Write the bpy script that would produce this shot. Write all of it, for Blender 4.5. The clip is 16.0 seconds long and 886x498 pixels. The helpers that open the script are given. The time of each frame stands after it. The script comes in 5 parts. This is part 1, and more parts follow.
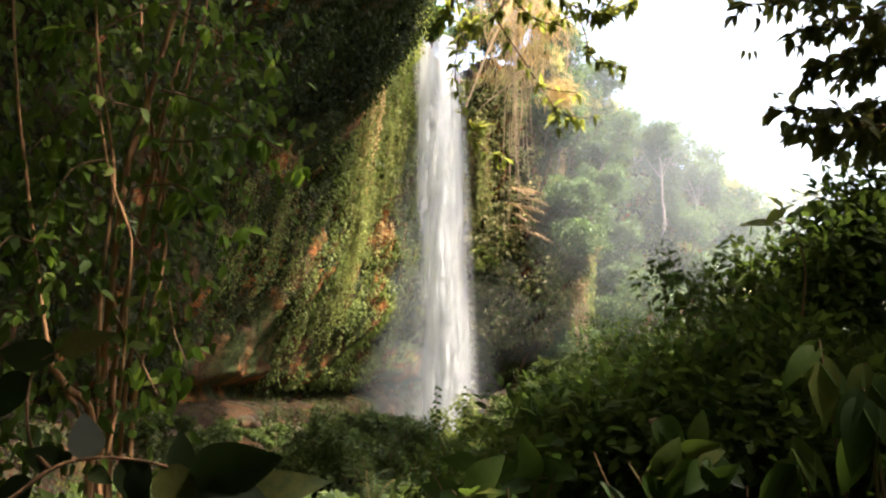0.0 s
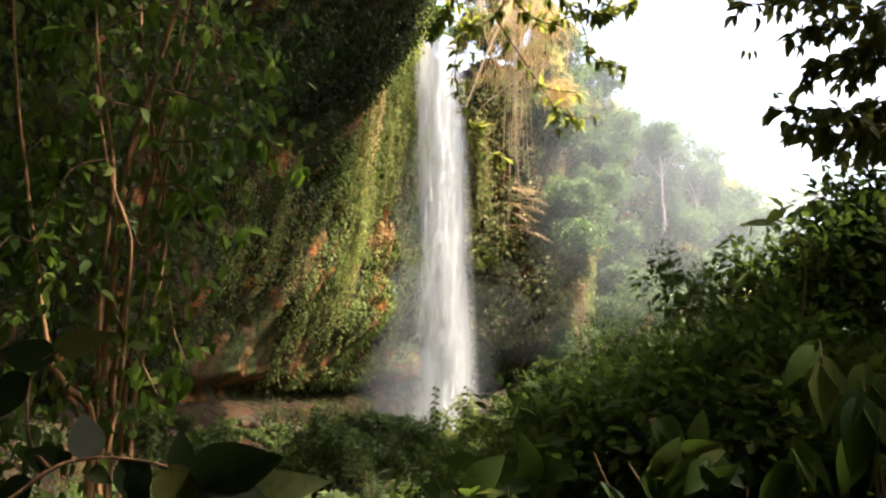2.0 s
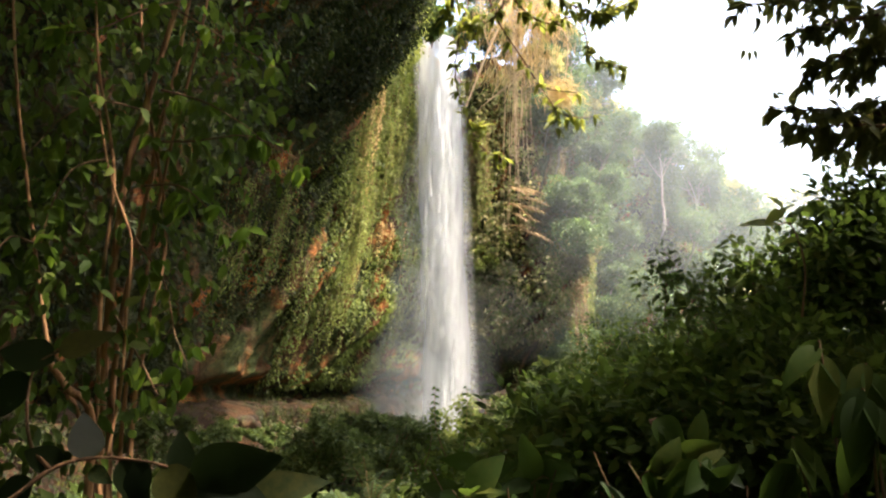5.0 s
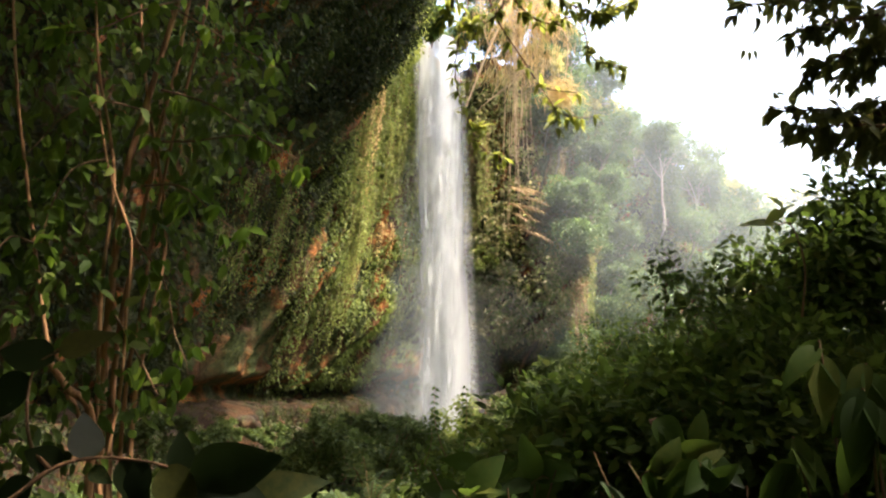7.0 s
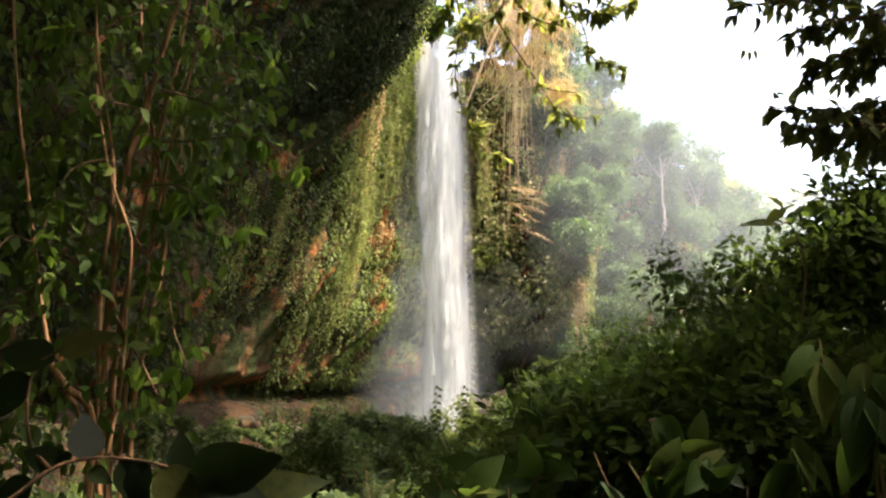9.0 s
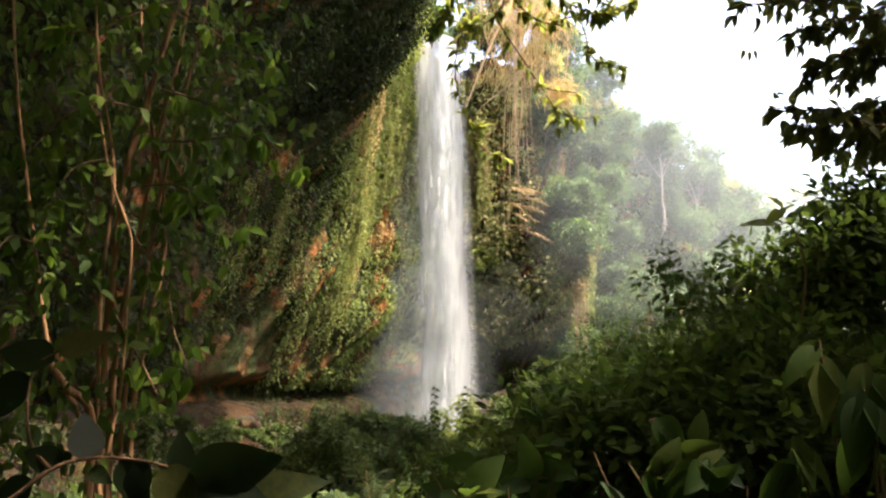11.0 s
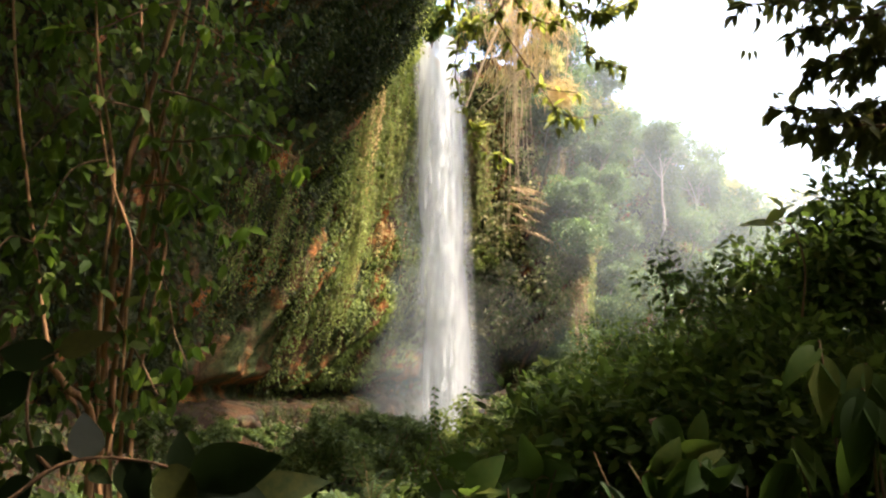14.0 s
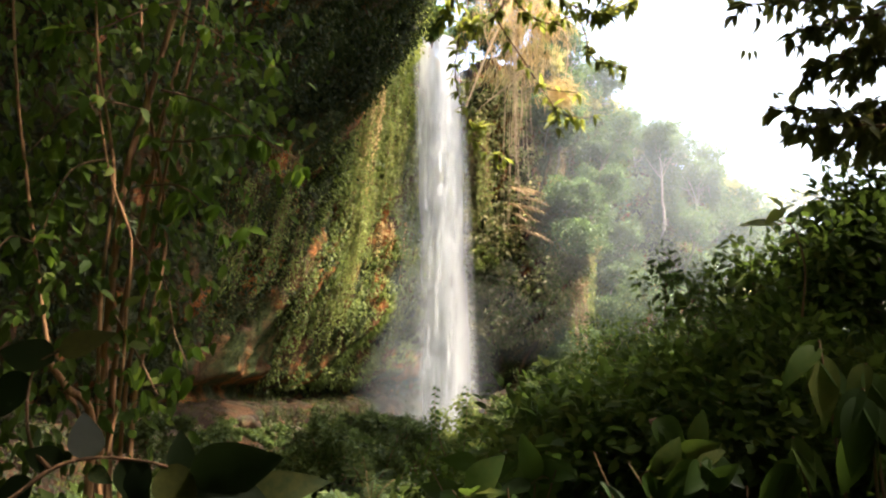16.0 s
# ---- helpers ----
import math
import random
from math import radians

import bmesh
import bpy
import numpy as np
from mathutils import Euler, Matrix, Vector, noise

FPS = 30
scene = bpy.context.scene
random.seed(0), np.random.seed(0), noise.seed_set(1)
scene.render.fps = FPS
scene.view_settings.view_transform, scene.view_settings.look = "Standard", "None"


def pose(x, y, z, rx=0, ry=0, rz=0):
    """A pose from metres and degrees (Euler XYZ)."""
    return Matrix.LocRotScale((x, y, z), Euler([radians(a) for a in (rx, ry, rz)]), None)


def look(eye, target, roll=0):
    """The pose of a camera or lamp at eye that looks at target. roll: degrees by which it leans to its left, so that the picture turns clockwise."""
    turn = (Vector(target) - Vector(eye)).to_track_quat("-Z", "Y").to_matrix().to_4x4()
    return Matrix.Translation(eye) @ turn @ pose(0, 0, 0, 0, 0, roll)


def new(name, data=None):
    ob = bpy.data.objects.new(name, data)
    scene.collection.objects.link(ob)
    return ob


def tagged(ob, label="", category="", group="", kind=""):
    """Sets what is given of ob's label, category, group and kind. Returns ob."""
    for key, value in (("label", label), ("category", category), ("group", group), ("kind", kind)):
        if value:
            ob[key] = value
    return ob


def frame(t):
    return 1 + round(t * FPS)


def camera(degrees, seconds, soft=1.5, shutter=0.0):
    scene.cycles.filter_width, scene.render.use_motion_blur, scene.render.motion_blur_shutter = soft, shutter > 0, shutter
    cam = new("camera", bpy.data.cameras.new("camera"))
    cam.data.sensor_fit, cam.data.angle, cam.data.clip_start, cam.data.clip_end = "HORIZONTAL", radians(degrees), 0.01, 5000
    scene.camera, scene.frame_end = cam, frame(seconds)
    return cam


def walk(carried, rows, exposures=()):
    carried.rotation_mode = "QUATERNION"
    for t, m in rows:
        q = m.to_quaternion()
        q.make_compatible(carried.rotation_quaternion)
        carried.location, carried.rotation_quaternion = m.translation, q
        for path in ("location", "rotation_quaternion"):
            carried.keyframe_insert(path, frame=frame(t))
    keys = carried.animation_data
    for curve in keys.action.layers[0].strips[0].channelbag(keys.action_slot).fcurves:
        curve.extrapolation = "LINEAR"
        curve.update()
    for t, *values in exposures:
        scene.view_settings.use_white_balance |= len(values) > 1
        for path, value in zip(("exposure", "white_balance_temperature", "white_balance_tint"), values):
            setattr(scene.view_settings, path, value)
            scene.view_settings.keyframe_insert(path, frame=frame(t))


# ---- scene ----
cam = camera(60, 16.0, soft=2.2)
EYE = (0.0, 0.0, 4.6)
STAND = pose(*EYE, 100, 0, 0)
walk(cam, [(0.0, STAND), (16.0, STAND)], exposures=[(0.0, 2.74, 6420, 15), (16.0, 2.74, 6420, 15)])

# ---- daylight: hazy bright sky, sun high to the right over the mouth of the gorge ----
SUN_AZ, SUN_EL = 98.0, 62.0
world = bpy.data.worlds.new("sky")
scene.world = world
world.use_nodes = True
wn = world.node_tree.nodes
sky = wn.new("ShaderNodeTexSky")
sky.sky_type = "NISHITA"
sky.sun_disc = False
sky.sun_elevation, sky.sun_rotation = radians(SUN_EL), radians(SUN_AZ)
sky.air_density, sky.dust_density, sky.ozone_density = 1.0, 6.0, 0.6
wn["Background"].inputs[1].default_value = 0.15
world.node_tree.links.new(sky.outputs[0], wn["Background"].inputs[0])
sun_data = bpy.data.lights.new("sun", "SUN")
sun_data.energy, sun_data.angle, sun_data.color = 3.0, radians(1.2), (1.0, 0.91, 0.75)
sun = new("sun", sun_data)
SUN_WAY = Vector((math.sin(radians(SUN_AZ)) * math.cos(radians(SUN_EL)), math.cos(radians(SUN_AZ)) * math.cos(radians(SUN_EL)), math.sin(radians(SUN_EL))))
sun.matrix_world = look(SUN_WAY * 200, (0, 0, 0))


# ---- materials ----
class Nodes:
    """A short way of wiring a node material."""

    def __init__(self, name):
        self.mat = bpy.data.materials.new(name)
        self.mat.use_nodes = True
        self.tree = self.mat.node_tree
        self.tree.nodes.clear()
        self.out = self.add("ShaderNodeOutputMaterial")

    def add(self, kind, **values):
        node = self.tree.nodes.new(kind)
        for key, value in values.items():
            node.inputs[key.replace("_", " ")].default_value = value
        return node

    def link(self, a, b):
        self.tree.links.new(a, b)

    def noise(self, vector, scale, detail=5.0, rough=0.55, distort=0.0):
        node = self.add("ShaderNodeTexNoise", Scale=scale, Detail=detail, Roughness=rough, Distortion=distort)
        self.link(vector, node.inputs["Vector"])
        return node.outputs["Fac"]

    def ramp(self, fac, stops):
        node = self.add("ShaderNodeValToRGB")
        ramp = node.color_ramp
        while len(ramp.elements) < len(stops):
            ramp.elements.new(0.5)
        for e, (place, colour) in zip(ramp.elements, stops):
            e.position = place
            e.color = (*colour, 1) if len(colour) == 3 else colour
        self.link(fac, node.inputs[0])
        return node.outputs[0]

    def mix(self, fac, a, b, mode="MIX"):
        node = self.tree.nodes.new("ShaderNodeMix")
        node.data_type, node.blend_type = "RGBA", mode
        for value, slot in ((fac, 0), (a, 6), (b, 7)):
            if isinstance(value, (int, float)):
                node.inputs[slot].default_value = value
            elif isinstance(value, tuple):
                node.inputs[slot].default_value = (*value, 1)
            else:
                self.link(value, node.inputs[slot])
        return node.outputs[2]

    def math(self, op, a, b=0.0, clamp=False):
        node = self.tree.nodes.new("ShaderNodeMath")
        node.operation, node.use_clamp = op, clamp
        for k, value in enumerate((a, b)):
            if isinstance(value, (int, float)):
                node.inputs[k].default_value = value
            else:
                self.link(value, node.inputs[k])
        return node.outputs[0]

    def stretch(self, vector, scale):
        node = self.add("ShaderNodeMapping", Scale=scale)
        self.link(vector, node.inputs["Vector"])
        return node.outputs[0]

    def coords(self, which="Object"):
        return self.tree.nodes.new("ShaderNodeTexCoord").outputs[which]

    def bump(self, height, strength, distance):
        node = self.add("ShaderNodeBump", Strength=strength, Distance=distance)
        self.link(height, node.inputs["Height"])
        return node.outputs[0]


def rock_material(name, dry, rust, moss, moss_amount, grain=1.0):
    n = Nodes(name)
    c = n.coords()
    streak = n.noise(n.stretch(c, (0.55, 0.55, 0.16)), 1.1 * grain, 6.0, 0.62, 0.6)
    patch = n.noise(c, 0.28 * grain, 5.0, 0.6, 0.4)
    fine = n.noise(c, 5.0 * grain, 8.0, 0.7)
    layer = n.noise(n.stretch(c, (0.12, 0.12, 1.5)), 1.0 * grain, 4.0, 0.6)
    dark = tuple(v * 0.28 for v in dry)
    colour = n.mix(n.ramp(streak, [(0.36, (0, 0, 0)), (0.62, (1, 1, 1))]), dark, dry)
    colour = n.mix(n.ramp(patch, [(0.5, (0, 0, 0)), (0.58, (1, 1, 1))]), colour, rust)
    colour = n.mix(n.ramp(layer, [(0.35, (0.5, 0.5, 0.5)), (0.6, (0, 0, 0))]), colour, dark)
    mossy = n.math("ADD", n.noise(n.stretch(c, (0.4, 0.4, 0.14)), 1.3 * grain, 6.0, 0.65), moss_amount - 0.5)
    mossy = n.ramp(mossy, [(0.45, (0, 0, 0)), (0.6, (1, 1, 1))])
    green = n.mix(fine, tuple(v * 0.45 for v in moss), tuple(v * 1.5 for v in moss))
    colour = n.mix(mossy, colour, green)
    colour = n.mix(0.75, colour, n.ramp(fine, [(0.38, (0.1, 0.1, 0.1)), (0.6, (1, 1, 1))]), "MULTIPLY")
    p = n.add("ShaderNodeBsdfPrincipled")
    p.inputs["Specular IOR Level"].default_value = 0.12
    n.link(colour, p.inputs["Base Color"])
    n.link(n.ramp(streak, [(0.3, (0.65, 0.65, 0.65)), (0.6, (0.95, 0.95, 0.95))]), p.inputs["Roughness"])
    height = n.math("ADD", n.math("MULTIPLY", fine, 0.4), n.math("MULTIPLY", streak, 1.0))
    n.link(n.bump(height, 0.9, 0.5 / grain), p.inputs["Normal"])
    n.link(p.outputs[0], n.out.inputs[0])
    return n.mat


def leaf_material(name, dark, bright, glow, through_share=0.4, joined=True, gloss=0.6, shine=0.2):
    """Leaf: waxy upper face, light passing through; every leaf its own shade."""
    n = Nodes(name)
    if joined:
        pick = n.tree.nodes.new("ShaderNodeNewGeometry").outputs["Random Per Island"]
    else:
        pick = n.tree.nodes.new("ShaderNodeObjectInfo").outputs["Random"]
    c = n.coords()
    spot = n.noise(c, 3.0 if joined else 6.0, 4.0, 0.6)
    shade = n.math("ADD", n.math("MULTIPLY", pick, 0.75), n.math("MULTIPLY", spot, 0.4))
    old = tuple(0.72 * a + 0.28 * b for a, b in zip(bright, (0.2, 0.16, 0.03)))
    colour = n.ramp(shade, [(0.12, dark), (0.75, bright), (0.98, old)])
    p = n.add("ShaderNodeBsdfPrincipled", Roughness=gloss)
    n.link(colour, p.inputs["Base Color"])
    p.inputs["Specular IOR Level"].default_value = shine
    t = n.add("ShaderNodeBsdfTranslucent")
    n.link(n.mix(0.5, colour, glow), t.inputs["Color"])
    m = n.add("ShaderNodeMixShader", Fac=through_share)
    n.link(p.outputs[0], m.inputs[1])
    n.link(t.outputs[0], m.inputs[2])
    n.link(m.outputs[0], n.out.inputs[0])
    return n.mat


def bark_material(name, low, high):
    n = Nodes(name)
    c = n.coords()
    ridge = n.noise(n.stretch(c, (1, 1, 0.18)), 16.0, 6.0, 0.65, 0.5)
    stain = n.noise(c, 1.7, 4.0, 0.6)
    colour = n.mix(n.ramp(ridge, [(0.35, (0, 0, 0)), (0.65, (1, 1, 1))]), low, high)
    colour = n.mix(n.ramp(stain, [(0.5, (0, 0, 0)), (0.75, (0.7, 0.7, 0.7))]), colour, (0.07, 0.09, 0.03))
    p = n.add("ShaderNodeBsdfPrincipled", Roughness=0.85)
    p.inputs["Specular IOR Level"].default_value = 0.2
    n.link(colour, p.inputs["Base Color"])
    n.link(n.bump(ridge, 0.8, 0.03), p.inputs["Normal"])
    n.link(p.outputs[0], n.out.inputs[0])
    return n.mat


def falling_water_material(name, low, high, along, ends, side):
    """White aerated water: streaks with gaps; thins out towards the sides and ends of its sheet (UV)."""
    n = Nodes(name)
    uv = n.coords("UV")
    sep = n.tree.nodes.new("ShaderNodeSeparateXYZ")
    n.link(uv, sep.inputs[0])
    u, v = sep.outputs[0], sep.outputs[1]
    c = n.coords()
    long_streak = n.noise(n.stretch(c, (0.9, 0.8, along)), 1.0, 2.0, 0.45, 0.3)
    drops = n.noise(n.stretch(c, (2.2, 1.0, along * 2.2)), 1.0, 1.0, 0.4)
    density = n.math("ADD", n.math("MULTIPLY", long_streak, 0.7), n.math("MULTIPLY", drops, 0.3))
    density = n.ramp(density, [(low, (0, 0, 0)), (high, (1, 1, 1))])
    eu = n.math("MULTIPLY", n.math("MULTIPLY", u, n.math("SUBTRACT", 1.0, u)), 4.0)
    ev = n.math("MULTIPLY", n.math("MULTIPLY", v, n.math("SUBTRACT", 1.0, v)), 4.0)
    fade = n.math("POWER", eu, side)
    if ends:
        fade = n.math("MULTIPLY", fade, n.math("POWER", ev, ends))
    if not ends:
        fade = n.math("MULTIPLY", fade, n.math("SUBTRACT", 1.0, n.math("MULTIPLY", n.math("POWER", v, 1.5), 0.35)))
    alpha = n.math("MULTIPLY", density, fade, True)
    d = n.add("ShaderNodeBsdfDiffuse", Color=(0.68, 0.69, 0.67, 1))
    t = n.add("ShaderNodeBsdfTranslucent", Color=(0.68, 0.69, 0.67, 1))
    m = n.add("ShaderNodeMixShader", Fac=0.5)
    n.link(d.outputs[0], m.inputs[1])
    n.link(t.outputs[0], m.inputs[2])
    clear = n.add("ShaderNodeBsdfTransparent")
    k = n.add("ShaderNodeMixShader")
    n.link(alpha, k.inputs[0])
    n.link(clear.outputs[0], k.inputs[1])
    n.link(m.outputs[0], k.inputs[2])
    n.link(k.outputs[0], n.out.inputs[0])
    return n.mat


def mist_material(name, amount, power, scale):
    """Sheet standing in for spray and haze, fading out to its rim (UV)."""
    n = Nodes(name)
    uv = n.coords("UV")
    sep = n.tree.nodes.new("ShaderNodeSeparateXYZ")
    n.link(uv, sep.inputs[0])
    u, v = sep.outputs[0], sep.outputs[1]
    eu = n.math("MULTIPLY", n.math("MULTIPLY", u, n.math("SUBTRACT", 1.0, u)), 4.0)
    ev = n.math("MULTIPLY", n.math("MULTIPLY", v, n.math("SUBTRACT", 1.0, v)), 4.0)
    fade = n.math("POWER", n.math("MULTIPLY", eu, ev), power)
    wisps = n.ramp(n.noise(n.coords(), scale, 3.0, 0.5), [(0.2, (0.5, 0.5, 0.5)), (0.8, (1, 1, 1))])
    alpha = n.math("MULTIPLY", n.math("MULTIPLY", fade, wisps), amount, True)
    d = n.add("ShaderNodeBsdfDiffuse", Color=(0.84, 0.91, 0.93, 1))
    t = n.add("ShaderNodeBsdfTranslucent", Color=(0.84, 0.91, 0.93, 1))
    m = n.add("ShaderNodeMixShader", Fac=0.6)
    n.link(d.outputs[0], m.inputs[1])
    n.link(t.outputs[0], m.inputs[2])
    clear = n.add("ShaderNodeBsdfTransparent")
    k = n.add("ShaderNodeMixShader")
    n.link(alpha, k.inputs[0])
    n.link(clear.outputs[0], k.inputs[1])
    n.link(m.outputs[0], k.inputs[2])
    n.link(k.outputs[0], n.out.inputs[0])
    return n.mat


def pool_material():
    n = Nodes("pool_water")
    p = n.add("ShaderNodeBsdfPrincipled", Roughness=0.35, Base_Color=(0.03, 0.045, 0.03, 1))
    n.link(n.bump(n.noise(n.coords(), 1.4, 5.0, 0.6), 0.5, 0.15), p.inputs["Normal"])
    n.link(p.outputs[0], n.out.inputs[0])
    return n.mat


CLIFF = rock_material("cliff_rock", (0.17, 0.08, 0.028), (0.34, 0.115, 0.025), (0.038, 0.048, 0.012), 0.54)
# cliff rock of the foot, darkened to paint the shade over the ledge
FOOT_SHADE = rock_material("foot_rock_shade", (0.038, 0.02, 0.008), (0.06, 0.027, 0.009), (0.022, 0.027, 0.008), 0.42, 1.5)
LEDGE = rock_material("ledge_rock", (0.08, 0.055, 0.034), (0.11, 0.062, 0.03), (0.07, 0.09, 0.03), 0.38, 1.6)
# rock of the overhanging block, its shade put into a darker colour
SHADE_DARK_ROCK = rock_material("block_rock_shade_dark", (0.09, 0.065, 0.045), (0.14, 0.08, 0.04), (0.035, 0.048, 0.016), 0.5)
SOIL = rock_material("forest_soil", (0.045, 0.026, 0.013), (0.062, 0.033, 0.014), (0.02, 0.027, 0.009), 0.6, 2.0)
POOL = pool_material()
L_CLIFF = leaf_material("cliff_leaves", (0.03, 0.048, 0.012), (0.13, 0.16, 0.036), (0.26, 0.32, 0.06), 0.38)
L_VINE = leaf_material("vine_leaves", (0.05, 0.075, 0.018), (0.21, 0.25, 0.06), (0.42, 0.46, 0.1), 0.42)
# olive leaves lifted in tone to stand in for light beside the fall
L_OLIVE_LIT = leaf_material("olive_leaves_lit", (0.07, 0.07, 0.026), (0.24, 0.21, 0.085), (0.4, 0.36, 0.12), 0.38)
L_STRAW = leaf_material("dry_straw", (0.3, 0.2, 0.07), (0.5, 0.36, 0.14), (0.7, 0.48, 0.2), 0.4)
L_DRY = leaf_material("withered_leaves", (0.1, 0.065, 0.03), (0.24, 0.16, 0.075), (0.4, 0.26, 0.1), 0.35)
L_FOREST = leaf_material("forest_leaves", (0.022, 0.045, 0.018), (0.075, 0.12, 0.042), (0.19, 0.28, 0.09), 0.38, shine=0.15, gloss=0.5)
L_YELLOW = leaf_material("yellow_leaves", (0.1, 0.11, 0.025), (0.3, 0.27, 0.08), (0.5, 0.44, 0.14), 0.45)
# creeper leaf darkened so that its colour carries the shade of the wall
L_SHADE = leaf_material("creeper_leaves_shade_dark", (0.006, 0.011, 0.004), (0.025, 0.034, 0.01), (0.065, 0.09, 0.02), 0.28, shine=0.1)
L_UNDER = leaf_material("undergrowth_leaves", (0.014, 0.026, 0.008), (0.06, 0.09, 0.024), (0.17, 0.23, 0.05), 0.35, shine=0.15)
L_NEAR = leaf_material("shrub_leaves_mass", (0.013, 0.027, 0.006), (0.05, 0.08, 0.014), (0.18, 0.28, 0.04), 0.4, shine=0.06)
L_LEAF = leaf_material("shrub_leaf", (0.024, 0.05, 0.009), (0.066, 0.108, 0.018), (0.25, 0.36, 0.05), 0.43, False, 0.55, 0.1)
L_BOUGH = leaf_material("bough_leaf", (0.035, 0.055, 0.012), (0.09, 0.11, 0.026), (0.42, 0.4, 0.09), 0.6, False, 0.5, 0.12)
L_PALE = leaf_material("greyish_leaf", (0.03, 0.034, 0.026), (0.05, 0.056, 0.042), (0.06, 0.075, 0.04), 0.2, False, 0.6, 0.2)
L_FRESH = leaf_material("fresh_leaf", (0.08, 0.12, 0.02), (0.2, 0.23, 0.04), (0.6, 0.62, 0.09), 0.58, False, 0.5, 0.15)
L_LIME = leaf_material("drooping_leaf", (0.024, 0.054, 0.006), (0.062, 0.108, 0.01), (0.24, 0.38, 0.03), 0.5, False, 0.62, 0.07)
L_BROAD = leaf_material("broad_leaf", (0.01, 0.023, 0.005), (0.028, 0.052, 0.009), (0.15, 0.25, 0.03), 0.42, False, 0.55, 0.1)
L_DUSK = leaf_material("dark_oval_leaf", (0.008, 0.014, 0.005), (0.016, 0.026, 0.008), (0.04, 0.065, 0.014), 0.22, False, 0.6, 0.1)
BARK = bark_material("bark_brown", (0.06, 0.035, 0.02), (0.22, 0.12, 0.06))
BARK_RED = bark_material("bark_reddish", (0.12, 0.055, 0.025), (0.42, 0.22, 0.1))
BARK_PALE = bark_material("bark_pale", (0.22, 0.18, 0.13), (0.45, 0.38, 0.28))
ROOT = bark_material("aerial_root", (0.28, 0.19, 0.09), (0.5, 0.36, 0.2))
WATER_CORE = falling_water_material("falling_water_core", 0.05, 0.5, 0.07, 0, 1.15)
WATER_FALL = falling_water_material("falling_water_streaks", 0.36, 0.86, 0.26, 0.8, 1.0)
# the first two are for sheets that imitate haze by a pale film
HAZE_SHEET = mist_material("mist", 0.095, 0.55, 0.05)
THIN_HAZE_SHEET = mist_material("thin_haze_sheet", 0.085, 0.55, 0.05)
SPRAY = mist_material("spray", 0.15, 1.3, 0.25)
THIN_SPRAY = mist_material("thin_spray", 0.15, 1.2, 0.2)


# ---- mesh helpers ----
def mesh_of(name, verts, faces, material, smooth=False):
    me = bpy.data.meshes.new(name)
    verts = np.asarray(verts, dtype=np.float32)
    faces = np.asarray(faces, dtype=np.int32)
    me.vertices.add(len(verts))
    me.vertices.foreach_set("co", verts.ravel())
    k = faces.shape[1]
    me.loops.add(faces.size)
    me.loops.foreach_set("vertex_index", faces.ravel())
    me.polygons.add(len(faces))
    me.polygons.foreach_set("loop_start", np.arange(len(faces), dtype=np.int32) * k)
    me.polygons.foreach_set("loop_total", np.full(len(faces), k, dtype=np.int32))
    if smooth:
        me.polygons.foreach_set("use_smooth", np.ones(len(faces), dtype=bool))
    me.update(calc_edges=True)
    me.materials.append(material)
    return me


def part(name, me, parent, label="", at=None):
    ob = new(name, me)
    ob.parent = parent
    if at is not None:
        ob.matrix_basis = at
    return tagged(ob, label) if label else ob


def empty(name, place, label, category, group="", kind=""):
    ob = new(name)
    ob.location = place
    ob.empty_display_size = 0.1
    return tagged(ob, label, category, group, kind)


def unit(v):
    return v / np.maximum(np.linalg.norm(v, axis=-1, keepdims=True), 1e-9)


def leaf_cloud(pos, axis, normal, length, wide=0.5, fold=0.25):
    """Many small folded leaves as one set of vertices and triangles."""
    axis = unit(axis)
    side = unit(np.cross(axis, normal))
    up = np.cross(side, axis)
    length = np.asarray(length)[:, None]
    mid = pos + axis * length * 0.45
    lift = up * length * fold * wide
    v = np.stack([pos, mid + side * length * wide * 0.5 + lift, pos + axis * length, mid - side * length * wide * 0.5 + lift], 1)
    base = np.arange(len(pos))[:, None] * 4
    f = np.concatenate([base + [0, 1, 2], base + [0, 2, 3]], 0)
    return v.reshape(-1, 3), f


def leaf_cloud_fine(pos, axis, normal, length, wide=0.5, fold=0.3, curl=0.15):
    """The same with a rounder outline, for foliage near by."""
    axis = unit(axis)
    side = unit(np.cross(axis, normal))
    up = np.cross(side, axis)
    length = np.asarray(length)[:, None]

    def at(y, x):
        return pos + axis * length * y + side * length * wide * x + up * length * (fold * wide * abs(x) - curl * y * y)

    v = np.stack([at(0, 0), at(0.3, 0), at(0.66, 0), at(1, 0), at(0.25, 0.46), at(0.62, 0.42), at(0.25, -0.46), at(0.62, -0.42)], 1)
    base = np.arange(len(pos))[:, None] * 8
    tris = ((0, 4, 1), (4, 5, 2), (4, 2, 1), (5, 3, 2), (0, 1, 6), (1, 2, 7), (1, 7, 6), (2, 3, 7))
    return v.reshape(-1, 3), np.concatenate([base + list(t) for t in tris], 0)


def rand_dirs(n, rng):
    return unit(rng.normal(size=(n, 3)))


